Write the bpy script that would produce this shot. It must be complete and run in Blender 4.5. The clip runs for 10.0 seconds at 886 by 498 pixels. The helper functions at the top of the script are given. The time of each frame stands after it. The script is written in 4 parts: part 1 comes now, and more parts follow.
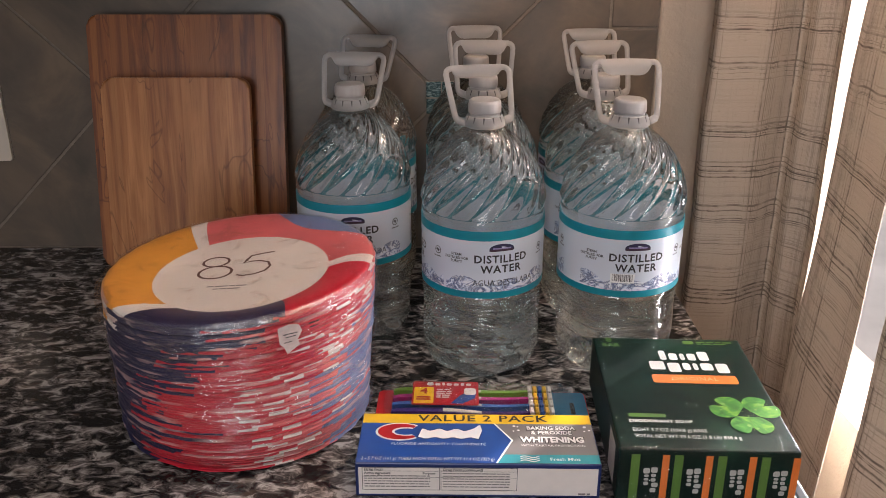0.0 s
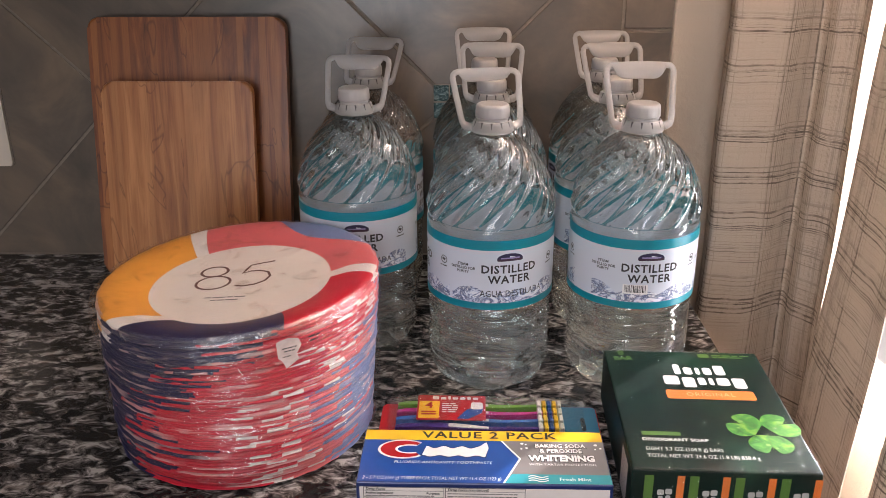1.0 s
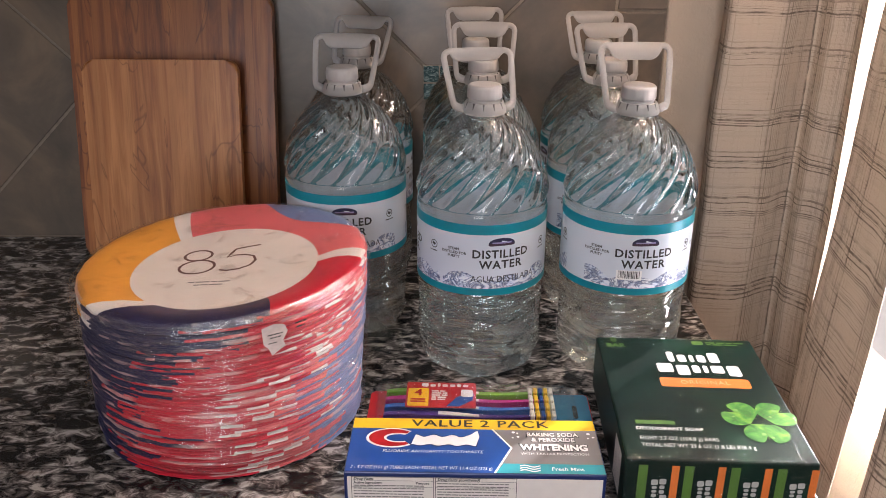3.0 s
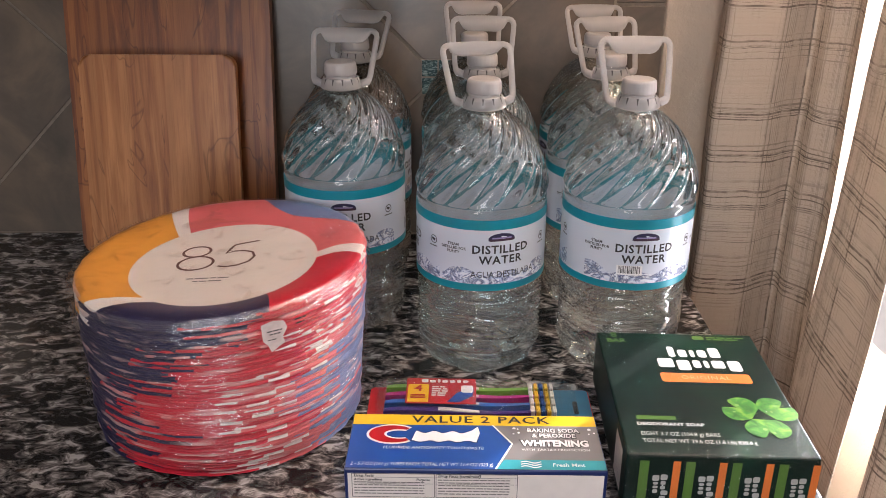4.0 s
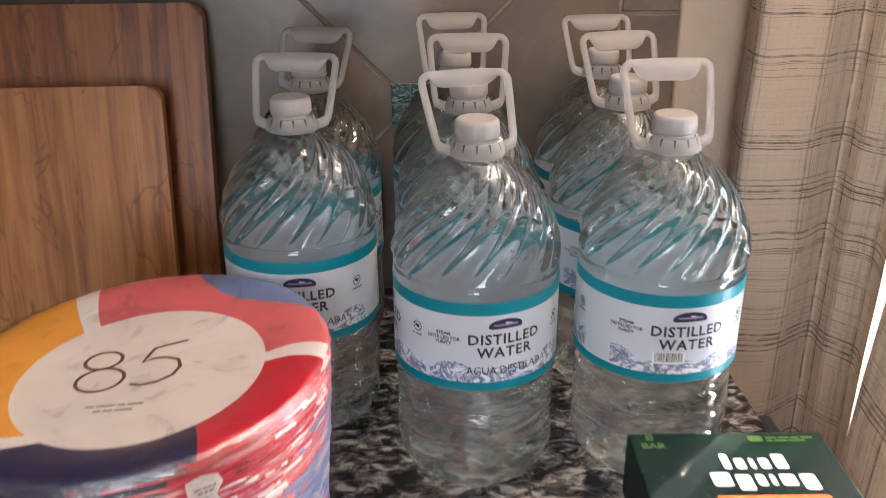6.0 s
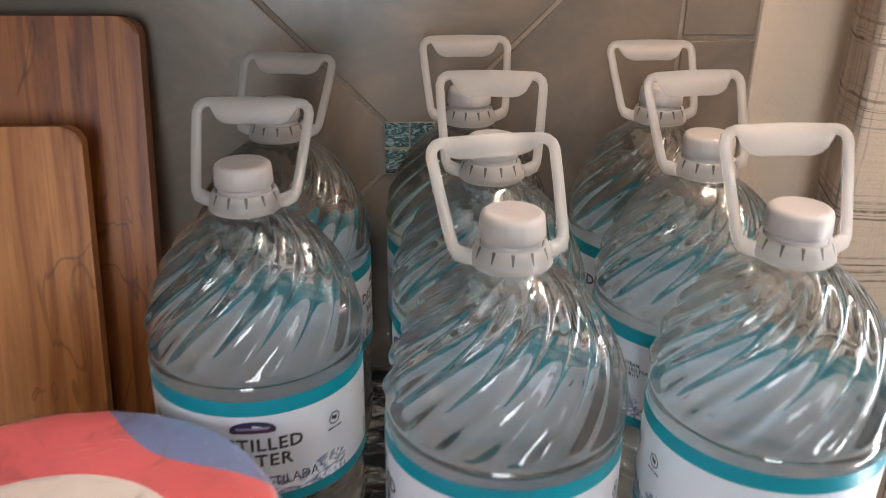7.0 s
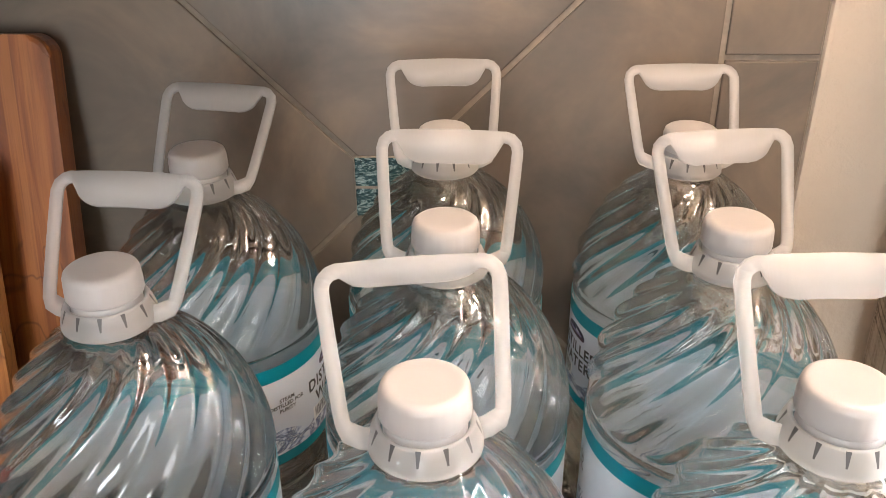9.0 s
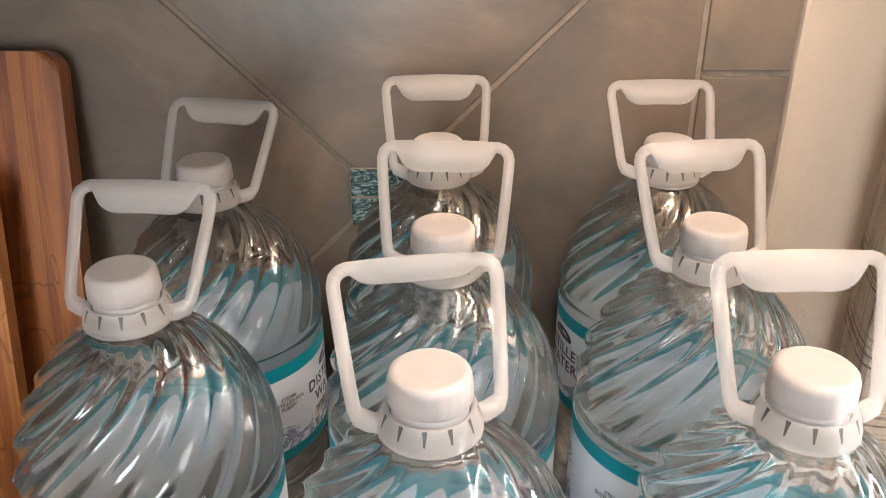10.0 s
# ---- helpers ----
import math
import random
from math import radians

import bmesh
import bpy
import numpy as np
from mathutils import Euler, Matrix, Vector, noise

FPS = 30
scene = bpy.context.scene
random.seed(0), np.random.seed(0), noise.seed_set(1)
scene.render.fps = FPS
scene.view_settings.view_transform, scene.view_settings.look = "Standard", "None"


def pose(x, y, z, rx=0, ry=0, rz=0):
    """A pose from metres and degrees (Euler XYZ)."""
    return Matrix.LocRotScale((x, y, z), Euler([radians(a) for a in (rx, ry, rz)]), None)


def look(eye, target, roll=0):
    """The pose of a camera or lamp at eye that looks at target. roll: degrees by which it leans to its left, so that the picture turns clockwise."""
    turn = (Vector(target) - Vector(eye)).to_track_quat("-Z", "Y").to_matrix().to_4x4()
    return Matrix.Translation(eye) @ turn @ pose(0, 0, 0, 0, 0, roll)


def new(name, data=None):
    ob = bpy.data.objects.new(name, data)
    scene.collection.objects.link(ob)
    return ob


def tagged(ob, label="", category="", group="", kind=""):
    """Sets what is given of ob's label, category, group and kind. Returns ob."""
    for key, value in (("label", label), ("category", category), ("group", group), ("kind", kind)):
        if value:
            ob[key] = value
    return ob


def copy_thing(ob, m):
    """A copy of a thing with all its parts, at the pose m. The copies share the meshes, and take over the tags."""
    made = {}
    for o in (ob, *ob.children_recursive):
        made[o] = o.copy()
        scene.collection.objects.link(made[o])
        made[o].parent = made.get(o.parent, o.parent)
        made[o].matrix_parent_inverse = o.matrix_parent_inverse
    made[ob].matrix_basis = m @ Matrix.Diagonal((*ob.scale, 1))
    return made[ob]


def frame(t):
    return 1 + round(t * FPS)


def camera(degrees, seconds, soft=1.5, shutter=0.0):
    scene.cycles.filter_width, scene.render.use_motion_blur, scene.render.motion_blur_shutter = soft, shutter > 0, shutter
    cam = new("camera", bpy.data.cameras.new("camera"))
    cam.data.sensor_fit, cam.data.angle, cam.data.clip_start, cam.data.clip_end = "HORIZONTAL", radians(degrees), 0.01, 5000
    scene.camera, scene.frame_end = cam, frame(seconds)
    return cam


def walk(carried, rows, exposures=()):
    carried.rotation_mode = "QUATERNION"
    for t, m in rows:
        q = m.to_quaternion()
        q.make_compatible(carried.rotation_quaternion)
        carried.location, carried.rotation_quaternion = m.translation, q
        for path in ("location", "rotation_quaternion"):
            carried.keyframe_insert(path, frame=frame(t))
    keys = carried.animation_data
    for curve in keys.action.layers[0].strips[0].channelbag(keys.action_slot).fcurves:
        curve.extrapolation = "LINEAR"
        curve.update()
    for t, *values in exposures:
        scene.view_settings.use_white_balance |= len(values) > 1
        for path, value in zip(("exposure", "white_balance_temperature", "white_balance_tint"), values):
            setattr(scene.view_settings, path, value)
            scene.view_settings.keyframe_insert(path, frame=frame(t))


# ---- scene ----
cam = camera(54.2, 10.0, soft=0.8, shutter=0.35)
METRES, EYE, TILT, LEAN, TURN = 0.8, 0.527, -22.0, 0.0, 0.0
ROWS = [
    (0.0, 0.0, 0.0, 0.0, 0.0, 0.0, 0.0),
    (0.5, 0.0031, 0.0205, 0.0051, 0.49, 0.17, -0.14),
    (1.0, 0.0072, 0.0398, 0.0095, 0.76, 0.16, -0.1),
    (1.5, 0.0082, 0.0526, 0.0113, 0.86, -0.07, -0.17),
    (2.0, 0.0089, 0.0574, 0.0107, 0.69, -0.48, -0.29),
    (2.5, 0.0062, 0.0629, 0.0093, 0.15, -0.71, -0.46),
    (4.0, -0.0, 0.0711, 0.0114, -0.26, -1.28, -0.2),
    (4.5, 0.0215, 0.0737, 0.0116, 0.95, -1.4, -0.26),
    (5.0, 0.063, 0.0918, 0.0096, 2.33, -1.31, -1.13),
    (6.5, -0.0463, 0.4846, 0.1553, -4.36, -1.4, 2.35),
    (7.0, -0.0225, 0.614, 0.2022, -3.23, -1.93, 0.62),
    (7.5, 0.0412, 0.7305, 0.2641, -0.68, -3.22, -0.21),
    (8.0, 0.0742, 0.7797, 0.3, 1.17, -5.28, -0.17),
    (8.5, 0.0819, 0.7958, 0.3116, 1.88, -5.87, -0.32),
    (9.0, 0.077, 0.7936, 0.3111, 1.52, -5.6, -0.35),
    (9.5, 0.07, 0.7808, 0.3083, 0.83, -5.13, -0.3),
    (10.0, 0.0666, 0.754, 0.3053, 0.25, -4.51, -0.2),
]
walk(cam, [(t, pose(0, 0, EYE, TILT, LEAN, TURN) @ pose(METRES * x, METRES * y, METRES * z, 90 + pitch, roll, yaw)) for t, x, y, z, yaw, pitch, roll in ROWS],
     exposures=[(0.0, -0.34, 6700, 18), (0.6, 0.0, 6600, 18), (5.2, 0.02, 6550, 18), (6.5, 0.28, 6400, 12), (7.4, 0.62, 6550, 12), (8.0, 1.0, 6650, 12), (9.2, 1.0, 6650, 12), (10.0, 0.95, 6650, 12)])

# ---------------------------------------------------------------- world and light
world = bpy.data.worlds.new("world")
scene.world = world
world.use_nodes = True
wn = world.node_tree
sky = wn.nodes.new("ShaderNodeTexSky")
sky.sky_type, sky.sun_disc = "NISHITA", False
sky.sun_elevation, sky.sun_rotation = radians(34), radians(47.5)
wn.links.new(sky.outputs[0], wn.nodes["Background"].inputs[0])
wn.nodes["Background"].inputs[1].default_value = 0.12


def lamp(name, m, size_x, size_y, watts, colour):
    data = bpy.data.lights.new(name, "AREA")
    data.shape, data.size, data.size_y, data.energy, data.color = "RECTANGLE", size_x, size_y, watts, colour
    ob = new(name, data)
    ob.matrix_world = m
    return ob


SIDE = (0.55, 1.312), (0.75, -1.6)          # the window wall, seen from above
# daylight standing in the opening behind the curtain
lamp("window_daylight", look((0.66, 0.655, 0.5), (-0.4, 0.728, 0.5)), 1.04, 1.3, 165, (0.93, 0.97, 1.0))
# unseen fill behind the camera, added to light the fronts of the jugs
lamp("patio_daylight", look((-0.35, -1.93, 0.55), (-0.1, 1.0, 0.2)), 0.7, 1.2, 27, (0.84, 0.93, 1.0))
# unseen overhead fill, added so the front light comes from higher up
lamp("ceiling_panel_light", pose(-0.15, -0.45, 1.455), 0.5, 1.1, 5, (0.93, 0.96, 1.0))
sun = new("sun", bpy.data.lights.new("sun", "SUN"))
sun.data.energy, sun.data.angle, sun.data.color = 5.0, radians(0.6), (1.0, 0.95, 0.88)
sun.matrix_world = look((0.6, 0.55, 0.55), (0, 0, 0))

# ---------------------------------------------------------------- materials
def material(name):
    m = bpy.data.materials.new(name)
    m.use_nodes = True
    return m, m.node_tree, m.node_tree.nodes["Principled BSDF"]


def node(nt, kind, props=None, **sockets):
    n = nt.nodes.new("ShaderNode" + kind)
    for key, value in (props or {}).items():
        if key == "operation":
            n.operation = value
        elif key == "data_type":
            n.data_type = value
        elif key == "blend_type":
            n.blend_type = value
        elif key == "noise_dimensions":
            n.noise_dimensions = value
        elif key == "gradient_type":
            n.gradient_type = value
        elif key == "feature":
            n.feature = value
    for key, value in sockets.items():
        put(nt, n, key, value)
    return n


def put(nt, n, key, value):
    sock = n.inputs[int(key[1:])] if key[0] == "i" and key[1:].isdigit() else n.inputs[key.replace("_", " ")]
    if isinstance(value, bpy.types.NodeSocket):
        nt.links.new(value, sock)
    else:
        sock.default_value = value


def ramp(nt, fac, stops, hard=False):
    n = nt.nodes.new("ShaderNodeValToRGB")
    nt.links.new(fac, n.inputs[0])
    if hard:
        n.color_ramp.interpolation = "CONSTANT"
    el = n.color_ramp.elements
    while len(el) < len(stops):
        el.new(0.5)
    for e, (p, c) in zip(el, stops):
        e.position = p
        e.color = (c, c, c, 1) if isinstance(c, (int, float)) else (*c, 1)
    return n.outputs[0]


def mix(nt, fac, a, b, blend="MIX"):
    n = nt.nodes.new("ShaderNodeMix")
    n.data_type, n.blend_type = "RGBA", blend
    for i, v in ((0, fac), (6, a), (7, b)):
        if isinstance(v, bpy.types.NodeSocket):
            nt.links.new(v, n.inputs[i])
        elif i == 0:
            n.inputs[i].default_value = v
        else:
            n.inputs[i].default_value = (*v, 1)
    return n.outputs[2]


def maths(nt, op, a, b=0.0, c=0.0):
    return node(nt, "Math", {"operation": op}, i0=a, i1=b, i2=c).outputs[0]


def coords(nt, scale=(1, 1, 1), which="Object", turn=(0, 0, 0)):
    tc = nt.nodes.new("ShaderNodeTexCoord")
    mp = nt.nodes.new("ShaderNodeMapping")
    mp.inputs["Scale"].default_value = scale
    mp.inputs["Rotation"].default_value = turn
    nt.links.new(tc.outputs[which], mp.inputs[0])
    return mp.outputs[0]


def noise_tex(nt, vec, scale, detail=4, rough=0.55, distort=0.0):
    n = node(nt, "TexNoise", None, Vector=vec, Scale=scale, Detail=detail, Roughness=rough, Distortion=distort)
    return n.outputs[0]


def bump(nt, bsdf, height, strength, distance=0.001):
    b = node(nt, "Bump", None, Strength=strength, Distance=distance, Height=height)
    nt.links.new(b.outputs[0], bsdf.inputs["Normal"])


def plain(name, colour, rough=0.4, vary=0.06, scale=60, metal=0.0, coat=0.0, bumps=0.0):
    m, nt, b = material(name)
    v = coords(nt)
    n = noise_tex(nt, v, scale)
    lo = tuple(max(0, c * (1 - vary)) for c in colour)
    hi = tuple(min(1, c * (1 + vary)) for c in colour)
    nt.links.new(ramp(nt, n, [(0.3, lo), (0.7, hi)]), b.inputs["Base Color"])
    b.inputs["Roughness"].default_value, b.inputs["Metallic"].default_value = rough, metal
    b.inputs["Coat Weight"].default_value = coat
    b.inputs["Coat Roughness"].default_value = 0.12
    if bumps:
        bump(nt, b, n, bumps)
    return m


def granite():
    m, nt, b = material("granite")
    v = coords(nt, (0.55, 1.0, 1.0), turn=(0, 0, 0.12))
    big = noise_tex(nt, v, 30, 3, 0.5, 0.5)
    mid = noise_tex(nt, v, 80, 4, 0.66, 0.9)
    fine = noise_tex(nt, v, 260, 3, 0.6)
    a = maths(nt, "ADD", maths(nt, "MULTIPLY", mid, 0.72), maths(nt, "MULTIPLY", big, 0.28))
    flecks = ramp(nt, a, [(0.0, (0.006, 0.006, 0.007)), (0.455, (0.012, 0.012, 0.013)), (0.505, (0.1, 0.09, 0.086)),
                          (0.545, (0.24, 0.22, 0.21)), (0.6, (0.6, 0.57, 0.55))])
    col = mix(nt, maths(nt, "MULTIPLY", fine, 0.55), flecks, (0.035, 0.032, 0.032))
    brown = ramp(nt, noise_tex(nt, v, 40, 2), [(0.62, 0.0), (0.72, 0.35)])
    nt.links.new(mix(nt, brown, col, (0.16, 0.1, 0.07)), b.inputs["Base Color"])
    b.inputs["Roughness"].default_value = 0.16
    return m


def tile_stone():
    m, nt, b = material("glazed_stone_tile")
    v = coords(nt, which="Object")
    oi = nt.nodes.new("ShaderNodeObjectInfo")
    n1 = noise_tex(nt, v, 7, 5, 0.6, 0.6)
    n2 = noise_tex(nt, v, 130, 2, 0.5)
    col = ramp(nt, n1, [(0.3, (0.088, 0.077, 0.067)), (0.5, (0.134, 0.109, 0.088)), (0.7, (0.21, 0.154, 0.111))])
    col = mix(nt, maths(nt, "MULTIPLY", n2, 0.1), col, (0.1, 0.08, 0.07))
    tone = maths(nt, "MULTIPLY_ADD", oi.outputs["Random"], 0.14, 0.93)
    hs = node(nt, "HueSaturation", None, Value=tone, Color=col)
    nt.links.new(hs.outputs[0], b.inputs["Base Color"])
    b.inputs["Roughness"].default_value = 0.27
    bump(nt, b, n1, 0.2, 0.002)
    return m


def wood(name, dark, mid, light):
    m, nt, b = material(name)
    v = coords(nt, (1, 1, 0.09))
    rings = noise_tex(nt, v, 42, 5, 0.6, 1.6)
    fine = noise_tex(nt, coords(nt, (1, 1, 0.03)), 420, 3, 0.6)
    strips = noise_tex(nt, coords(nt, (1, 0.0, 0.0)), 17, 1, 0.4)
    col = ramp(nt, rings, [(0.3, dark), (0.5, mid), (0.7, light)])
    col = mix(nt, ramp(nt, strips, [(0.38, 0.0), (0.4, 0.5), (0.47, 0.5), (0.475, 0.1), (0.55, 0.15), (0.555, 0.65), (0.64, 0.6), (0.645, 0.0)]), col, light)
    col = mix(nt, ramp(nt, fine, [(0.5, 0.0), (0.72, 0.35)]), col, dark)
    knot = noise_tex(nt, coords(nt, (1, 1, 0.35)), 13, 2, 0.5, 2.2)
    col = mix(nt, ramp(nt, knot, [(0.585, 0.0), (0.6, 0.55), (0.615, 0.0)]), col, tuple(c * 0.5 for c in dark))
    nt.links.new(col, b.inputs["Base Color"])
    b.inputs["Roughness"].default_value = 0.42
    bump(nt, b, fine, 0.15)
    return m


def stucco():
    m, nt, b = material("textured_wall_paint")
    v = coords(nt)
    n1 = noise_tex(nt, v, 45, 4, 0.6)
    n2 = noise_tex(nt, v, 5, 3)
    nt.links.new(ramp(nt, n2, [(0.3, (0.46, 0.38, 0.3)), (0.7, (0.53, 0.44, 0.35))]), b.inputs["Base Color"])
    b.inputs["Roughness"].default_value = 0.75
    bump(nt, b, ramp(nt, n1, [(0.42, 0.0), (0.62, 1.0)]), 0.3, 0.002)
    return m


def clear_water():
    m, nt, b = material("clear_bottle_of_water")
    out = nt.nodes["Material Output"]
    nt.nodes.remove(b)
    v = coords(nt)
    n = noise_tex(nt, v, 38, 2, 0.5)
    bp = node(nt, "Bump", None, Strength=0.07, Distance=0.0012, Height=n)
    g = node(nt, "BsdfGlass", None, IOR=1.34, Roughness=0.0, Color=(0.972, 0.998, 1.0, 1), Normal=bp.outputs[0])
    t = node(nt, "BsdfTransparent", None, Color=(0.96, 0.99, 0.99, 1))
    mx = node(nt, "MixShader", None, i0=0.22, i1=g.outputs[0], i2=t.outputs[0])
    # weak translucent share added to brighten the clear jugs
    lightener = node(nt, "BsdfTranslucent", None, Color=(0.86, 0.93, 0.95, 1))
    mx = node(nt, "MixShader", None, i0=0.03, i1=mx.outputs[0], i2=lightener.outputs[0])
    lw = nt.nodes.new("ShaderNodeLayerWeight")
    shine = maths(nt, "MULTIPLY_ADD", maths(nt, "POWER", lw.outputs["Facing"], 5.0), 0.5, 0.05)
    gl = node(nt, "BsdfGlossy", None, Roughness=0.03, Color=(1, 1, 1, 1), Normal=bp.outputs[0])
    mg = node(nt, "MixShader", None, i0=shine, i1=mx.outputs[0], i2=gl.outputs[0])
    nt.links.new(mg.outputs[0], out.inputs[0])
    return m


def milky(name, colour, through_amount, rough=0.35, see=0.0):
    m, nt, b = material(name)
    out = nt.nodes["Material Output"]
    v = coords(nt)
    n = noise_tex(nt, v, 90, 3)
    b.inputs["Base Color"].default_value = (*colour, 1)
    b.inputs["Roughness"].default_value = rough
    bump(nt, b, n, 0.06)
    tr = node(nt, "BsdfTranslucent", None, Color=(*colour, 1))
    s = node(nt, "MixShader", None, i0=through_amount, i1=b.outputs[0], i2=tr.outputs[0]).outputs[0]
    if see:
        tp = node(nt, "BsdfTransparent", None, Color=(1, 1, 1, 1))
        s = node(nt, "MixShader", None, i0=see, i1=s, i2=tp.outputs[0]).outputs[0]
    nt.links.new(s, out.inputs[0])
    return m


def film(name, gloss, rough, crease, scale):
    """Clear plastic film: mostly clear, with shiny creases."""
    m, nt, b = material(name)
    out = nt.nodes["Material Output"]
    nt.nodes.remove(b)
    v = coords(nt, (1, 1, 2.2))
    n = noise_tex(nt, v, scale, 4, 0.6, 1.5)
    bp = node(nt, "Bump", None, Strength=crease, Distance=0.004, Height=n)
    gl = node(nt, "BsdfGlossy", None, Roughness=rough, Color=(1, 1, 1, 1), Normal=bp.outputs[0])
    tp = node(nt, "BsdfTransparent", None, Color=(0.97, 0.97, 0.97, 1))
    fac = ramp(nt, n, [(0.35, gloss * 0.5), (0.6, gloss), (0.68, gloss * 2.2), (0.74, gloss)])
    mx = node(nt, "MixShader", None, i0=fac, i1=tp.outputs[0], i2=gl.outputs[0])
    nt.links.new(mx.outputs[0], out.inputs[0])
    return m


def plaid_cloth():
    m, nt, b = material("plaid_curtain_cloth")
    out = nt.nodes["Material Output"]
    tc = nt.nodes.new("ShaderNodeTexCoord")
    sep = node(nt, "SeparateXYZ", None, i0=tc.outputs["UV"])
    wob = noise_tex(nt, tc.outputs["UV"], 30, 3)
    lines = []
    for axis, other, seed in ((0, 1, 3.1), (1, 0, 8.7)):
        p = maths(nt, "ADD", sep.outputs[axis], maths(nt, "MULTIPLY", wob, 0.004))
        p = maths(nt, "ADD", p, seed)
        fine = node(nt, "TexNoise", {"noise_dimensions": "1D"}, W=p, Scale=135.0, Detail=2.0).outputs[0]
        hit = maths(nt, "LESS_THAN", maths(nt, "ABSOLUTE", maths(nt, "SUBTRACT", fine, 0.5)), 0.025)
        group = node(nt, "TexNoise", {"noise_dimensions": "1D"}, W=p, Scale=17.0, Detail=1.0).outputs[0]
        mask = ramp(nt, group, [(0.42, 0.1), (0.58, 1.0)])
        fade = ramp(nt, noise_tex(nt, tc.outputs["UV"], 45, 3, 0.7), [(0.35, 0.25), (0.55, 1.0)])
        lines.append(maths(nt, "MULTIPLY", maths(nt, "MULTIPLY", hit, mask), fade))
    ink = maths(nt, "MAXIMUM", *lines)
    weave = noise_tex(nt, coords(nt, (1, 1, 1), "UV"), 700, 2)
    base = ramp(nt, weave, [(0.3, (0.45, 0.38, 0.31)), (0.7, (0.55, 0.47, 0.39))])
    slub = ramp(nt, noise_tex(nt, coords(nt, (1, 1, 1), "UV"), 170, 3, 0.7), [(0.62, 0.0), (0.72, 0.45)])
    base = mix(nt, slub, base, (0.25, 0.2, 0.16))
    col = mix(nt, maths(nt, "MULTIPLY", ink, 0.8), base, (0.07, 0.05, 0.04))
    nt.links.new(col, b.inputs["Base Color"])
    b.inputs["Roughness"].default_value = 0.9
    tr = node(nt, "BsdfTranslucent", None, Color=col)
    mx = node(nt, "MixShader", None, i0=0.14, i1=b.outputs[0], i2=tr.outputs[0])
    nt.links.new(mx.outputs[0], out.inputs[0])
    return m


def plate_print():
    """Printed rim: colours by the angle round the plate, a white middle with a thin orange line."""
    m, nt, b = material("printed_paper_plate")
    tc = nt.nodes.new("ShaderNodeTexCoord")
    oi = nt.nodes.new("ShaderNodeObjectInfo")
    sep = node(nt, "SeparateXYZ", None, i0=tc.outputs["Object"])
    rad = maths(nt, "SQRT", maths(nt, "ADD", maths(nt, "POWER", sep.outputs[0], 2), maths(nt, "POWER", sep.outputs[1], 2)))
    swirl = maths(nt, "MULTIPLY", maths(nt, "SUBTRACT", rad, 0.125), 0.45)
    ang = maths(nt, "ADD", maths(nt, "DIVIDE", maths(nt, "ARCTAN2", sep.outputs[1], sep.outputs[0]), 2 * math.pi), swirl)
    ang = maths(nt, "FRACT", maths(nt, "ADD", ang, 1.0))
    red, navy, white = (0.62, 0.025, 0.05), (0.02, 0.022, 0.075), (0.85, 0.8, 0.76)
    coral, blue, yellow = (0.76, 0.16, 0.17), (0.19, 0.25, 0.46), (0.82, 0.36, 0.06)
    rim = ramp(nt, ang, [(0.0, white), (0.006, coral), (0.33, white), (0.355, yellow),
                         (0.618, white), (0.645, navy), (0.835, red), (0.982, white)], True)
    d = maths(nt, "SUBTRACT", ang, 0.155)
    edge = maths(nt, "MULTIPLY_ADD", maths(nt, "MULTIPLY", d, d), 4.2, 0.108)
    near = maths(nt, "LESS_THAN", maths(nt, "ABSOLUTE", d), 0.1)
    blob = maths(nt, "MULTIPLY", maths(nt, "GREATER_THAN", rad, edge), near)
    rim = mix(nt, blob, rim, blue)
    inner = ramp(nt, rad, [(0.0, 1.0), (0.088, 0.0)], True)
    line = ramp(nt, rad, [(0.0, 0.0), (0.0862, 1.0), (0.088, 0.0)], True)
    grain = noise_tex(nt, tc.outputs["Object"], 300, 2)
    dash = node(nt, "TexNoise", {"noise_dimensions": "1D"}, W=maths(nt, "MULTIPLY_ADD", oi.outputs["Random"], 91.0, ang), Scale=10.0, Detail=1.5).outputs[0]
    pale = maths(nt, "MULTIPLY", ramp(nt, dash, [(0.57, 0.0), (0.66, 0.6)]), maths(nt, "GREATER_THAN", rad, 0.1345))
    rim = mix(nt, pale, rim, (0.78, 0.52, 0.5))
    cream = ramp(nt, grain, [(0.3, (0.8, 0.745, 0.69)), (0.7, (0.86, 0.8, 0.745))])
    col = mix(nt, inner, rim, cream)
    col = mix(nt, line, col, (0.8, 0.3, 0.08))
    tone = maths(nt, "MULTIPLY_ADD", oi.outputs["Random"], 0.2, 0.88)
    hs = node(nt, "HueSaturation", None, Value=tone, Color=col)
    nt.links.new(hs.outputs[0], b.inputs["Base Color"])
    b.inputs["Roughness"].default_value = 0.38
    return m


def splash_print(base, ink, lo, hi, scale):
    m, nt, b = material("water_splash_print")
    v = coords(nt, (1, 1, 1.6))
    n = noise_tex(nt, v, scale, 6, 0.7, 2.0)
    nt.links.new(ramp(nt, n, [(lo, base), (hi, ink), (hi + 0.06, (0.5, 0.58, 0.74)), (hi + 0.12, base)]), b.inputs["Base Color"])
    b.inputs["Roughness"].default_value = 0.35
    return m


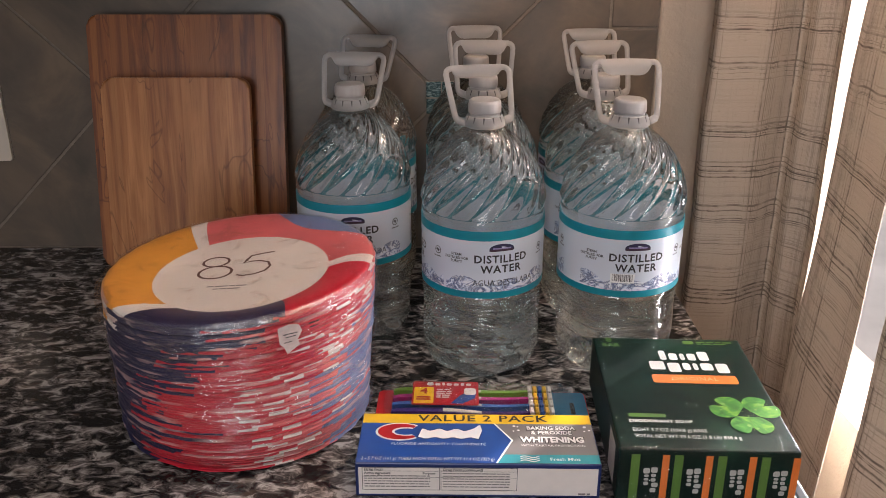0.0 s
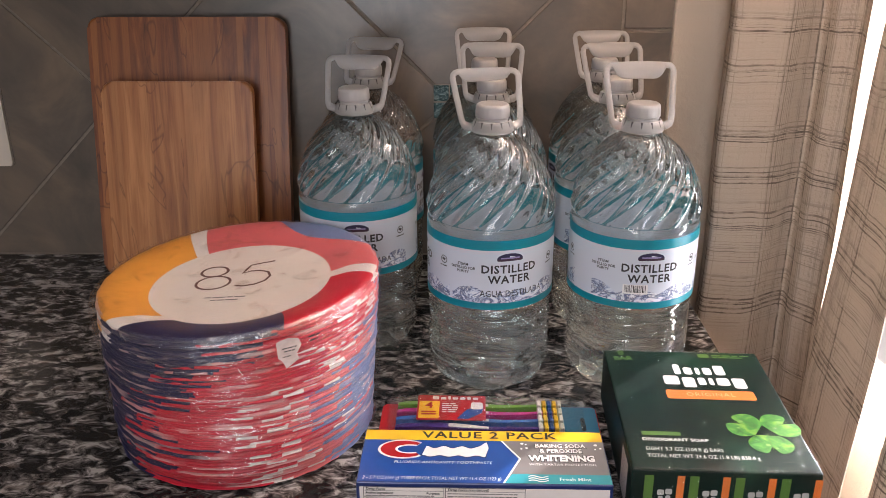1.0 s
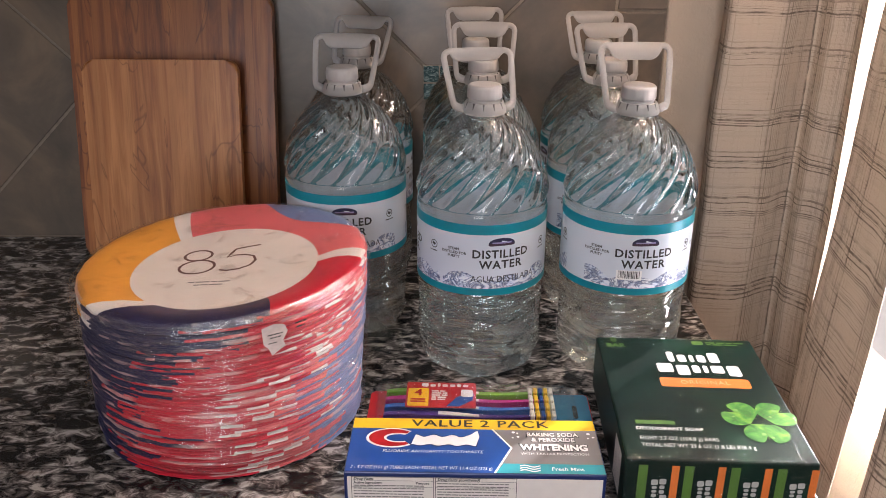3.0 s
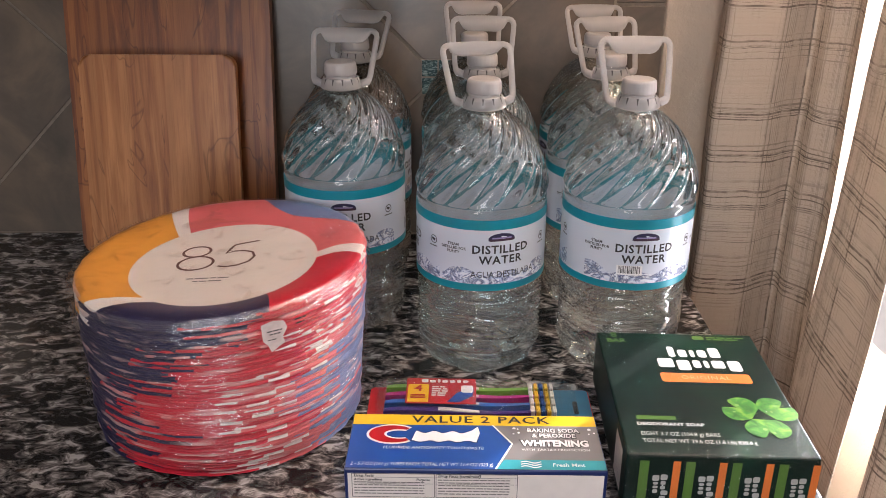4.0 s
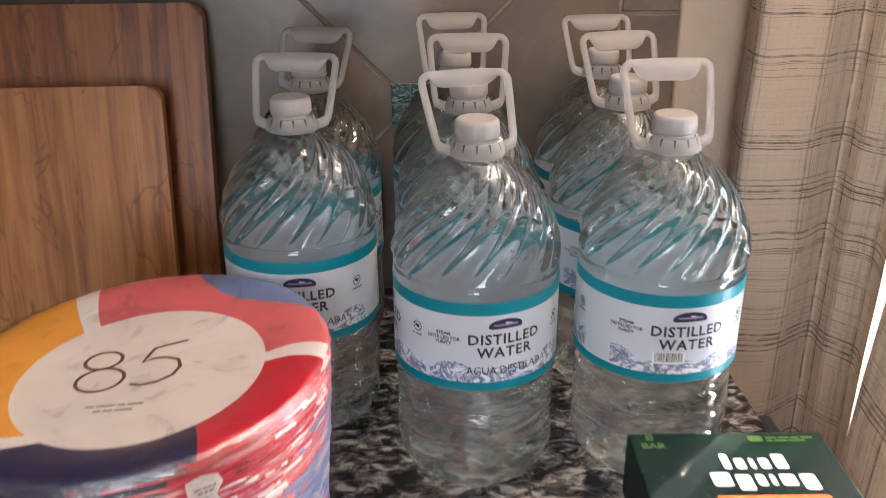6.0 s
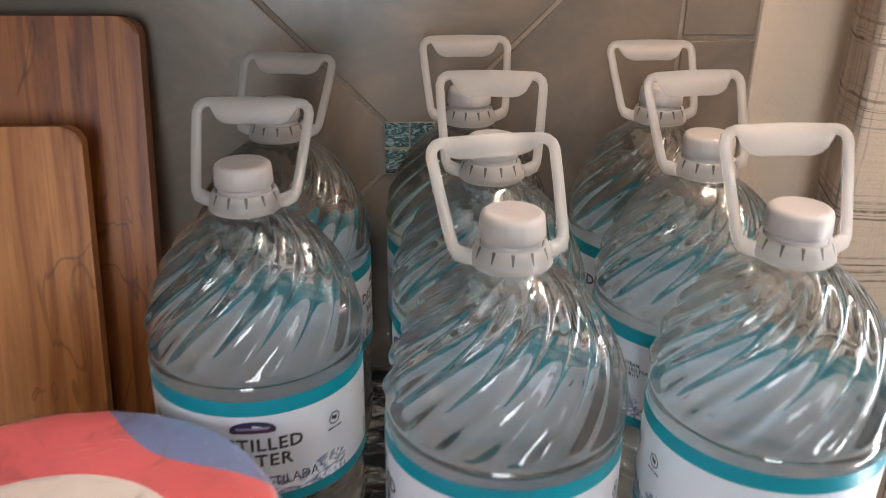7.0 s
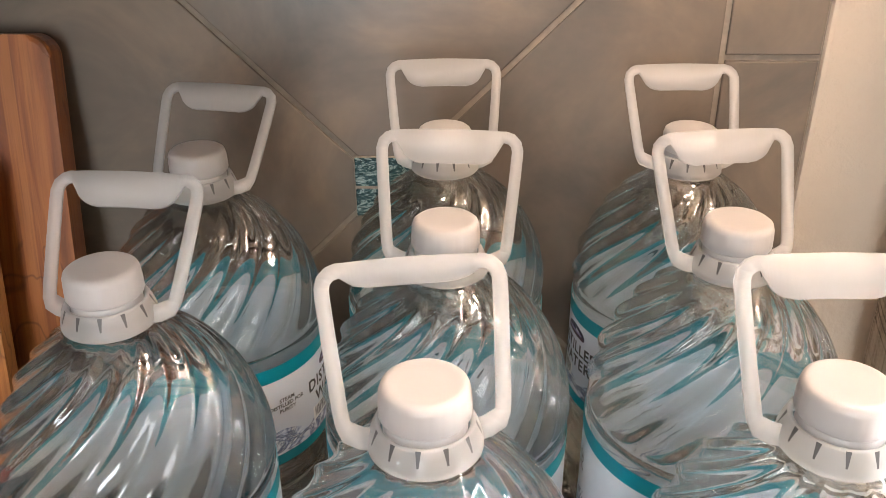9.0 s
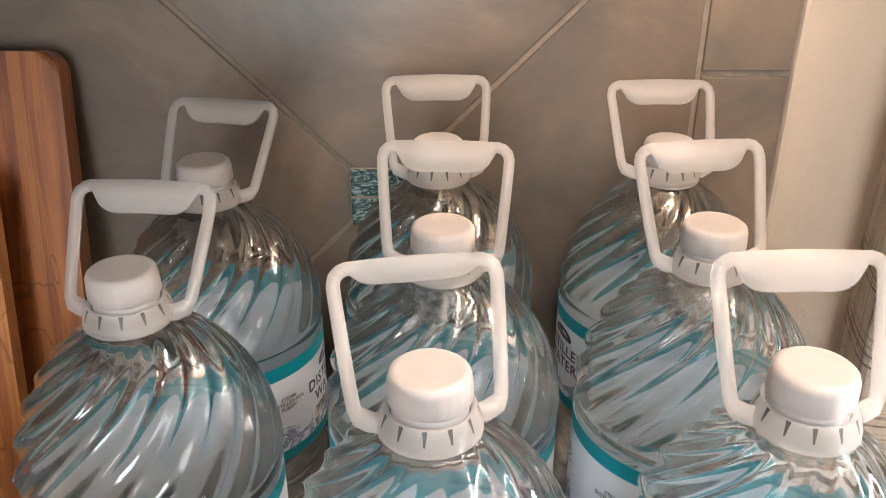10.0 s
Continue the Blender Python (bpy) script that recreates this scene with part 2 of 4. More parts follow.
def glass_mosaic():
    m, nt, b = material("iridescent_glass_mosaic")
    v = coords(nt, (1, 1, 2.5))
    n = noise_tex(nt, v, 70, 4, 0.6, 3.0)
    nt.links.new(ramp(nt, n, [(0.3, (0.008, 0.014, 0.016)), (0.5, (0.03, 0.075, 0.08)), (0.6, (0.3, 0.38, 0.36)), (0.68, (0.02, 0.04, 0.045))]),
                 b.inputs["Base Color"])
    b.inputs["Roughness"].default_value = 0.08
    b.inputs["Metallic"].default_value = 0.35
    bump(nt, b, n, 0.5, 0.003)
    return m


def box_green():
    m, nt, b = material("dark_green_soap_carton")
    n = noise_tex(nt, coords(nt), 14, 3, 0.5, 0.6)
    nt.links.new(ramp(nt, n, [(0.35, (0.004, 0.012, 0.01)), (0.6, (0.006, 0.025, 0.018)), (0.8, (0.012, 0.062, 0.034))]), b.inputs["Base Color"])
    b.inputs["Roughness"].default_value = 0.4
    b.inputs["Specular IOR Level"].default_value = 0.18
    return m


def leaf_green():
    m, nt, b = material("clover_print")
    v = coords(nt)
    n = noise_tex(nt, v, 70, 4, 0.6, 0.8)
    nt.links.new(ramp(nt, n, [(0.3, (0.02, 0.12, 0.03)), (0.5, (0.07, 0.27, 0.05)), (0.7, (0.25, 0.45, 0.07))]), b.inputs["Base Color"])
    b.inputs["Roughness"].default_value = 0.3
    return m


GRANITE, TILE, STUCCO, WATER = granite(), tile_stone(), stucco(), clear_water()
GROUT = plain("grout", (0.2, 0.16, 0.125), 0.85, 0.15, 120, bumps=0.3)
CEIL = plain("ceiling_paint", (0.72, 0.68, 0.62), 0.8, 0.04, 8)
FLOOR = plain("floor_tile", (0.32, 0.25, 0.19), 0.45, 0.2, 6)
CABINET = plain("cabinet_paint", (0.18, 0.1, 0.06), 0.5, 0.25, 12)
BIGWOOD = wood("oiled_wood", (0.085, 0.019, 0.005), (0.215, 0.06, 0.013), (0.38, 0.134, 0.033))
SMALLWOOD = wood("pale_oiled_wood", (0.17, 0.05, 0.013), (0.33, 0.118, 0.033), (0.48, 0.205, 0.066))
CAP, HANDLE = milky("milky_cap_plastic", (0.43, 0.415, 0.41), 0.22), milky("milky_handle_plastic", (0.68, 0.665, 0.66), 0.42, 0.38, 0.56)
# print colour that also paints the shade inside the handle slots
SLOT = plain("dark_print_and_slot_shade", (0.05, 0.048, 0.05), 0.5)
LABEL = milky("label_film", (0.64, 0.69, 0.77), 0.22)
TEAL = milky("teal_label_film", (0.0, 0.26, 0.34), 0.3)
SPLASH = splash_print((0.74, 0.78, 0.84), (0.02, 0.04, 0.15), 0.4, 0.48, 48)
INK = plain("black_ink", (0.025, 0.025, 0.03), 0.4)
LILAC = plain("lilac_ink", (0.28, 0.24, 0.42), 0.4)
MAROON = plain("maroon_ink", (0.05, 0.02, 0.04), 0.4)
PURPLE = plain("purple_ink", (0.018, 0.018, 0.06), 0.4)
WHITE = plain("white_print", (0.82, 0.82, 0.82), 0.35, 0.03)
CARD = plain("white_carton", (0.78, 0.72, 0.68), 0.45, 0.04)
CBLUE = plain("blue_print", (0.012, 0.075, 0.33), 0.28, 0.1, 20, coat=0.4)
CGREY = plain("grey_print", (0.2, 0.19, 0.19), 0.3, 0.08, 20, coat=0.4)
CTEAL = plain("mint_print", (0.03, 0.32, 0.38), 0.3, coat=0.4)
CARDBLUE = plain("card_blue", (0.03, 0.17, 0.3), 0.35)
CNAVY = plain("navy_print", (0.01, 0.025, 0.12), 0.3)
YELLOW = plain("yellow_print", (0.83, 0.52, 0.02), 0.35, coat=0.3)
RED = plain("red_print", (0.46, 0.012, 0.018), 0.3, coat=0.3)
ORANGE = plain("orange_print", (0.78, 0.2, 0.04), 0.35)
GREENBOX, CLOVER, MOSAIC, PLAID, PLATE = box_green(), leaf_green(), glass_mosaic(), plaid_cloth(), plate_print()
LIME = plain("lime_print", (0.09, 0.2, 0.035), 0.4)
PEARL = plain("pale_green_print", (0.3, 0.48, 0.2), 0.2)
PAPER = plain("thin_greyish_paper", (0.55, 0.46, 0.43), 0.5, 0.2, 90)
FINE = plain("grey_small_print", (0.2, 0.18, 0.18), 0.5)
PEACH = plain("peach_print", (0.8, 0.5, 0.28), 0.4)
DULL = plain("dull_white_print", (0.5, 0.5, 0.48), 0.4)
FILM = film("shrink_film", 0.18, 0.17, 1.0, 30)
THINFILM = film("carton_film", 0.022, 0.12, 1.0, 26)
BLISTER = film("blister_plastic", 0.12, 0.08, 0.5, 60)
MARKER = plain("brown_marker", (0.1, 0.035, 0.025), 0.5)
SLATE = plain("dark_slate", (0.03, 0.032, 0.042), 0.4, 0.1, 30)
OUTLET = plain("ivory_plastic", (0.6, 0.53, 0.45), 0.35, 0.02)
BRISTLE = plain("bristle_white", (0.7, 0.7, 0.68), 0.5)
BRUSH = [plain(n, c, 0.3, 0.04) for n, c in (("green_plastic", (0.16, 0.4, 0.04)), ("magenta_plastic", (0.45, 0.03, 0.22)),
                                            ("blue_plastic", (0.03, 0.13, 0.45)), ("violet_plastic", (0.06, 0.03, 0.2)))]

BULB, nt_, b_ = material("warm_bulb_glass")
b_.inputs["Base Color"].default_value = (0.9, 0.8, 0.65, 1)
b_.inputs["Emission Color"].default_value = (1.0, 0.77, 0.59, 1)
b_.inputs["Emission Strength"].default_value = 90

# ---------------------------------------------------------------- mesh helpers
def part(name, bm, mat, parent=None, label="", m=None, smooth=False):
    """One mesh object from a bmesh or a mesh, under its parent."""
    if isinstance(bm, bmesh.types.BMesh):
        me = bpy.data.meshes.new(name)
        bmesh.ops.recalc_face_normals(bm, faces=bm.faces)
        bm.to_mesh(me)
        bm.free()
    else:
        me = bm
    if not me.materials:
        me.materials.append(mat)
    if smooth:
        me.shade_smooth()
    ob = new(name, me)
    if parent:
        ob.parent = parent
    if m is not None:
        ob.matrix_basis = m
    if label:
        ob["label"] = label
    return ob


def root(name, m, label, category, group="", kind=""):
    ob = new(name)
    ob.empty_display_size = 0.05
    ob.matrix_basis = m
    return tagged(ob, label, category, group, kind)


def box(lo, hi, bevel=0.0, seg=2):
    bm = bmesh.new()
    bmesh.ops.create_cube(bm, size=1)
    for v in bm.verts:
        v.co = [lo[i] + (v.co[i] + 0.5) * (hi[i] - lo[i]) for i in range(3)]
    if bevel:
        bmesh.ops.bevel(bm, geom=bm.edges[:], offset=bevel, segments=seg, affect="EDGES", profile=0.5)
    return bm


def prism(points, lo, hi, bevel=0.0):
    """An outline in x and y, from z = lo to hi."""
    bm = bmesh.new()
    top = bm.faces.new([bm.verts.new((x, y, hi)) for x, y in points])
    if hi > lo:
        low = [bm.verts.new((x, y, lo)) for x, y in points]
        bm.faces.new(low[::-1])
        up = list(top.verts)
        n = len(points)
        for i in range(n):
            bm.faces.new((low[i], low[(i + 1) % n], up[(i + 1) % n], up[i]))
        if bevel:
            bmesh.ops.bevel(bm, geom=list(top.edges), offset=bevel, segments=2, affect="EDGES", profile=0.5)
    return bm


def rounded(x0, y0, x1, y1, r, n=6):
    pts = []
    for cx, cy, a in ((x1 - r, y1 - r, 0), (x0 + r, y1 - r, 90), (x0 + r, y0 + r, 180), (x1 - r, y0 + r, 270)):
        pts += [(cx + r * math.cos(radians(a + 90 * i / n)), cy + r * math.sin(radians(a + 90 * i / n))) for i in range(n + 1)]
    return pts


def lathe(profile, seg, shape=None, close=True):
    """A turned form; profile rows are (z, r); shape(z, r, angle, row) may give another (z, r)."""
    verts, faces = [], []
    for j, (z, r) in enumerate(profile):
        for i in range(seg):
            a = 2 * math.pi * i / seg
            zz, rr = shape(z, r, a, j) if shape else (z, r)
            verts.append((rr * math.cos(a), rr * math.sin(a), zz))
    for j in range(len(profile) - 1):
        for i in range(seg):
            k = (i + 1) % seg
            faces.append((j * seg + i, j * seg + k, (j + 1) * seg + k, (j + 1) * seg + i))
    if close:
        for j, flip in ((0, True), (len(profile) - 1, False)):
            z = sum(verts[j * seg + i][2] for i in range(seg)) / seg
            verts.append((0, 0, z))
            c = len(verts) - 1
            for i in range(seg):
                k = (i + 1) % seg
                faces.append((c, j * seg + k, j * seg + i) if flip else (c, j * seg + i, j * seg + k))
    me = bpy.data.meshes.new("turned")
    me.from_pydata(verts, [], faces)
    me.validate()
    return me


def strip(path, half, depth):
    """A flat band along a path in x and z, with its half-widths (inner, outer), depth thick in y."""
    bm = bmesh.new()
    rows = []
    for i, (x, z) in enumerate(path):
        x0, z0 = path[max(i - 1, 0)]
        x1, z1 = path[min(i + 1, len(path) - 1)]
        d = Vector((x1 - x0, z1 - z0)).normalized()
        nx, nz = -d.y, d.x
        a, b = half(i / (len(path) - 1), x, z)
        rows.append([bm.verts.new(p) for p in ((x + nx * b, -depth / 2, z + nz * b), (x - nx * a, -depth / 2, z - nz * a),
                                               (x - nx * a, depth / 2, z - nz * a), (x + nx * b, depth / 2, z + nz * b))])
    for r, s in zip(rows, rows[1:]):
        for k in range(4):
            bm.faces.new((r[k], r[(k + 1) % 4], s[(k + 1) % 4], s[k]))
    bm.faces.new(rows[0])
    bm.faces.new(rows[-1][::-1])
    return bm


def text(words, size, bold=0.0, align="CENTER", spread=1.0, squeeze=1.0, slant=0.0):
    """Flat lettering in x and y, as a mesh."""
    cu = bpy.data.curves.new("lettering", "FONT")
    cu.body, cu.size, cu.align_x, cu.align_y, cu.offset, cu.resolution_u = words, size, align, "CENTER", bold, 2
    cu.space_character, cu.shear = spread, slant
    ob = new("lettering", cu)
    me = bpy.data.meshes.new_from_object(ob.evaluated_get(bpy.context.evaluated_depsgraph_get()))
    bpy.data.objects.remove(ob)
    bpy.data.curves.remove(cu)
    for v in me.vertices:
        v.co.x *= squeeze
    me.materials.clear()
    return me


def bars(rows, fill=0.85, seed=1):
    """Small print that cannot be read: rows of (x0, x1, y, height) as short bars."""
    rng = random.Random(seed)
    bm = bmesh.new()
    for x0, x1, y, h in rows:
        x = x0
        while x < x1 - h:
            w = min(rng.uniform(2.0, 6.0) * h, x1 - x)
            bm.faces.new([bm.verts.new(p) for p in ((x, y, 0), (x + w, y, 0), (x + w, y + h, 0), (x, y + h, 0))])
            x += w + h * (0.5 + 1.2 * (1 - fill))
    return bm


def mesh_of(bm):
    me = bpy.data.meshes.new("shape")
    bm.to_mesh(me)
    bm.free()
    return me


def wrap(me, radius, angle, z):
    """Bends a flat mesh round an upright cylinder: x runs along the arc, y up; angle 0 faces -y."""
    bm = bmesh.new()
    bm.from_mesh(me)
    bmesh.ops.triangulate(bm, faces=bm.faces)
    wide = [e for e in bm.edges if abs(e.verts[0].co.x - e.verts[1].co.x) > radius * 0.12]
    if wide:
        bmesh.ops.subdivide_edges(bm, edges=wide, cuts=6)
    for v in bm.verts:
        a = angle + v.co.x / radius - math.pi / 2
        v.co = (radius * math.cos(a), radius * math.sin(a), z + v.co.y)
    return bm


def band(radius, a0, a1, z0, z1, seg=24, wave=None):
    bm = bmesh.new()
    low, up = [], []
    for i in range(seg + 1):
        a = a0 + (a1 - a0) * i / seg - math.pi / 2
        k0, k1 = wave(i / seg) if wave else (z0, z1)
        low.append(bm.verts.new((radius * math.cos(a), radius * math.sin(a), k0)))
        up.append(bm.verts.new((radius * math.cos(a), radius * math.sin(a), k1)))
    for i in range(seg):
        bm.faces.new((low[i], low[i + 1], up[i + 1], up[i]))
    return bm


def flat(me_or_points, m):
    """A flat mesh or outline, laid by a matrix."""
    bm = bmesh.new()
    if isinstance(me_or_points, list):
        bm.faces.new([bm.verts.new((x, y, 0)) for x, y in me_or_points])
    else:
        bm.from_mesh(me_or_points)
    bmesh.ops.transform(bm, matrix=m, verts=bm.verts)
    return bm


# ---------------------------------------------------------------- the room
WALL_Y, CEIL_Z, FLOOR_Z = 1.312, 1.5, -0.92
tagged(part("wall_corner", box((0.3205, WALL_Y - 0.001, FLOOR_Z), (0.5485, WALL_Y + 0.13, CEIL_Z), 0.004), STUCCO), "beige painted wall beside the tiles, rough troweled", "wall", kind="structure")
north = tagged(part("wall_north", box((-2.2, WALL_Y + 0.0022, FLOOR_Z), (0.32, WALL_Y + 0.13, CEIL_Z)), GROUT),
               "kitchen wall with beige diagonal stone-look tiles", "wall", kind="structure")


def along(s, out=0.0, z=0.0):
    """A place on the window wall, s metres from the tiled corner, out metres off it."""
    d = (Vector(SIDE[1]) - Vector(SIDE[0])).normalized()
    return Vector((SIDE[0][0] + d.x * s + d.y * out, SIDE[0][1] + d.y * s - d.x * out, z))


def wall_block(bm, s0, s1, z0, z1, thick=0.12):
    c = [along(s, o) for s, o in ((s0, 0), (s1, 0), (s1, -thick), (s0, -thick))]
    vs = [bm.verts.new((p.x, p.y, z)) for z in (z0, z1) for p in c]
    for q in ((0, 3, 2, 1), (4, 5, 6, 7), (0, 1, 5, 4), (1, 2, 6, 5), (2, 3, 7, 6), (3, 0, 4, 7)):
        bm.faces.new([vs[i] for i in q])


bm = bmesh.new()
for s0, s1, z0, z1 in ((0, 0.02, FLOOR_Z, CEIL_Z), (0.02, 1.2, FLOOR_Z, -0.15), (0.02, 1.2, 1.2, CEIL_Z), (1.2, 3.2, FLOOR_Z, CEIL_Z)):
    wall_block(bm, s0, s1, z0, z1)
tagged(part("wall_east", bm, STUCCO), "beige painted wall with a rough troweled texture", "wall", kind="structure")
tagged(part("wall_west", box((-2.32, -2.1, FLOOR_Z), (-2.2, WALL_Y + 0.13, CEIL_Z)), STUCCO), "plain painted wall", "wall", kind="structure")
# wall behind the camera, its opening added to hold the front fill
bm = box((-2.2, -2.1, FLOOR_Z), (-0.75, -1.98, CEIL_Z))
for lo, hi in (((0.05, -2.1, FLOOR_Z), (0.9, -1.98, CEIL_Z)), ((-0.75, -2.1, 1.2), (0.05, -1.98, CEIL_Z)), ((-0.75, -2.1, FLOOR_Z), (0.05, -1.98, -0.1))):
    bm.from_mesh(mesh_of(box(lo, hi)))
tagged(part("wall_south", bm, STUCCO), "plain painted wall, unseen, with an opening added for the fill light", "wall", kind="structure")
tagged(part("ceiling", box((-2.32, -2.1, CEIL_Z), (0.95, WALL_Y + 0.13, CEIL_Z + 0.08)), CEIL), "plain off-white ceiling", "ceiling", kind="structure")
tagged(part("floor", box((-2.32, -2.1, FLOOR_Z - 0.08), (0.95, WALL_Y + 0.13, FLOOR_Z)), FLOOR), "plain brown floor", "floor", kind="structure")

PAVING = plain("pale_patio_concrete", (0.5, 0.47, 0.43), 0.85, 0.12, 3, bumps=0.2)
tagged(part("ground", box((-300, -300, FLOOR_Z - 0.3), (300, 300, FLOOR_Z - 0.1)), PAVING), "pale sunlit paving round the house", "ground", kind="structure")

# ---------------------------------------------------------------- ceiling lamp
def ceiling_lamp(x, y, z):
    l = root("ceiling_lamp", pose(x, y, z), "bronze ceiling lamp with five warm bulbs", "ceiling lamp")
    part("rod", lathe([(0.02, 0.006), (CEIL_Z - z - 0.02, 0.006)], 16), SLATE, l)
    part("canopy", lathe([(CEIL_Z - z - 0.03, 0.02), (CEIL_Z - z - 0.012, 0.06), (CEIL_Z - z, 0.062)], 32), SLATE, l)
    part("hub", lathe([(-0.02, 0.012), (0.0, 0.03), (0.03, 0.012)], 24), SLATE, l)
    bulb = lathe([(0.0, 0.012), (0.012, 0.024), (0.03, 0.032), (0.05, 0.028), (0.064, 0.012)], 20)
    for k in range(5):
        a = 2 * math.pi * k / 5
        arm = strip([(0.02, 0.0), (0.045, -0.02), (0.075, -0.012), (0.09, 0.01)], lambda u, px, pz: (0.004, 0.004), 0.008)
        part("arm", arm, SLATE, l, m=pose(0, 0, 0, 0, 0, math.degrees(a)))
        part("bulb", bulb, BULB, l, "glowing warm bulb", m=pose(0.09 * math.cos(a), 0.09 * math.sin(a), 0.01), smooth=True)


ceiling_lamp(0.39, 0.99, 0.98)

# unseen panel added as the body of the overhead fill
panel = root("ceiling_light", pose(-0.15, -0.45, 1.46), "flat white ceiling panel, unseen, added to carry the overhead fill", "ceiling light")
part("frame", box((-0.29, -0.59, 0.0), (0.29, 0.59, 0.04), 0.005), CEIL, panel)

# ---------------------------------------------------------------- counter
counter = tagged(part("countertop", prism([(-2.1, 0.52), (0.337, 0.52), (0.337, WALL_Y), (-2.1, WALL_Y)], -0.032, 0.0, 0.003), GRANITE),
                 "polished black, grey and white speckled granite countertop", "countertop")
base = root("base_cabinet", pose(0, 0, 0), "dark wooden base cabinet under the granite top", "cabinet")
part("body", box((-2.1, 0.58, FLOOR_Z + 0.1), (0.333, WALL_Y, -0.033)), CABINET, base)
part("plinth", box((-2.1, 0.64, FLOOR_Z), (0.333, WALL_Y, FLOOR_Z + 0.1)), CABINET, base)
for i in range(5):
    d = part("door", box((-2.09 + i * 0.486, 0.56, FLOOR_Z + 0.12), (-1.61 + i * 0.486, 0.579, -0.05), 0.004), CABINET, base)
# unseen cabinet, added to keep lamp light off the upper left wall
upper = root("wall_cabinet", pose(0, 0, 0), "unseen dark wooden wall cabinet, added above the counter to shade the tiles", "cabinet")
part("body", box((-2.1, 1.0, 0.5), (0.05, WALL_Y - 0.0005, 1.4)), CABINET, upper)
for i in range(5):
    d = part("door", box((-2.095 + i * 0.429, 0.98, 0.505), (-1.67 + i * 0.429, 0.999, 1.395), 0.004), CABINET, upper)
    part("handle", box((-1.71 + i * 0.429, 0.965, 0.53), (-1.7 + i * 0.429, 0.98, 0.63), 0.003), SLATE, d)
# narrow dark strip edging the counter's right end
tagged(part("window_sill", box((0.3375, 0.52, -0.04), (0.352, 1.0, -0.004), 0.004), SLATE), "dark slate-grey strip along the end of the counter", "sill", kind="structure")

# ---------------------------------------------------------------- curtain
PANELS = (([(0.412, 1.316), (0.384, 1.268), (0.372, 1.197), (0.44, 1.19), (0.497, 1.222), (0.5, 1.185), (0.521, 1.155), (0.509, 1.115)], 0.0),
          ([(0.548, 1.12), (0.516, 1.085), (0.509, 1.02), (0.506, 0.965), (0.497, 0.9)], 0.06),
          ([(0.56, 0.865), (0.474, 0.8), (0.496, 0.715), (0.475, 0.62), (0.515, 0.52), (0.495, 0.41), (0.535, 0.3), (0.525, 0.16)], 0.07))


def curtain(folds, flare):
    rows, per, height = 52, 22, 1.75
    pts, used, last = [], 0.0, None
    ctl = [Vector(p) for p in folds]
    n = len(ctl)
    for k in range(n - 1):
        a, b, c, d = ctl[max(k - 1, 0)], ctl[k], ctl[k + 1], ctl[min(k + 2, n - 1)]
        for i in range(per):
            t = i / per
            p = 0.5 * ((2 * b) + (c - a) * 0.75 * t + (2 * a - 5 * b + 4 * c - d) * 0.0 + (6 * (c - b) - 1.5 * (c - a) - 0.75 * (d - b)) * t * t
                       + (-4 * (c - b) + 0.75 * (c - a) + 0.75 * (d - b)) * t ** 3)
            if last is not None:
                used += (p - last).length
            last = p
            pts.append((p, used, 0.0))
    cols = len(pts) - 1
    verts, uvs, faces = [], [], []
    for j in range(rows + 1):
        z = -0.5 + height * j / rows
        for p, u, fold in pts:
            q = noise.noise(Vector((p.x * 9, p.y * 9, z * 5))) * 0.006
            verts.append((p.x + q - flare * (0.4 - z), min(p.y + q * 0.5 - (0.02 * (0.4 - z) if flare else 0.0), 1.3095), z))
            uvs.append((u, z + 0.004 * noise.noise(Vector((u * 20, z * 9, 3)))))
    n = cols + 1
    for j in range(rows):
        for i in range(cols):
            faces.append((j * n + i, j * n + i + 1, (j + 1) * n + i + 1, (j + 1) * n + i))
    me = bpy.data.meshes.new("curtain")
    me.from_pydata(verts, [], faces)
    layer = me.uv_layers.new(name="cloth")
    for loop in me.loops:
        layer.data[loop.index].uv = uvs[loop.vertex_index]
    ob = part("curtain", me, PLAID, smooth=True)
    sol = ob.modifiers.new("thickness", "SOLIDIFY")
    sol.thickness = 0.0012
    return tagged(ob, "beige curtain with thin dark sketchy plaid lines, hanging in folds", "curtain", "curtain panels at the window")


for folds, flare in PANELS:
    curtain(folds, flare)

# ---------------------------------------------------------------- wooden cutting boards
def board(name, w, h, thick, mat, m, label):
    ob = part(name, prism(rounded(-w / 2, 0, w / 2, h, 0.016), 0, thick, 0.004), mat, None, "", None)
    me = ob.data
    for v in me.vertices:                       # stands upright: x across, z up, front to -y
        v.co = (v.co.x, -v.co.z, v.co.y)
    for p in me.polygons:
        p.use_smooth = False
    ob.matrix_basis = m
    return tagged(ob, label, "cutting board")


board("cutting_board", 0.282, 0.373, 0.02, BIGWOOD, pose(-0.375, 1.232, 0.003, -11, 0, 0), "large reddish-brown wooden cutting board leaning on the tiles")
board("cutting_board", 0.21, 0.293, 0.014, SMALLWOOD, pose(-0.379, 1.184, 0.003, -10, 0, 0), "smaller pale brown cutting board leaning on the larger one")

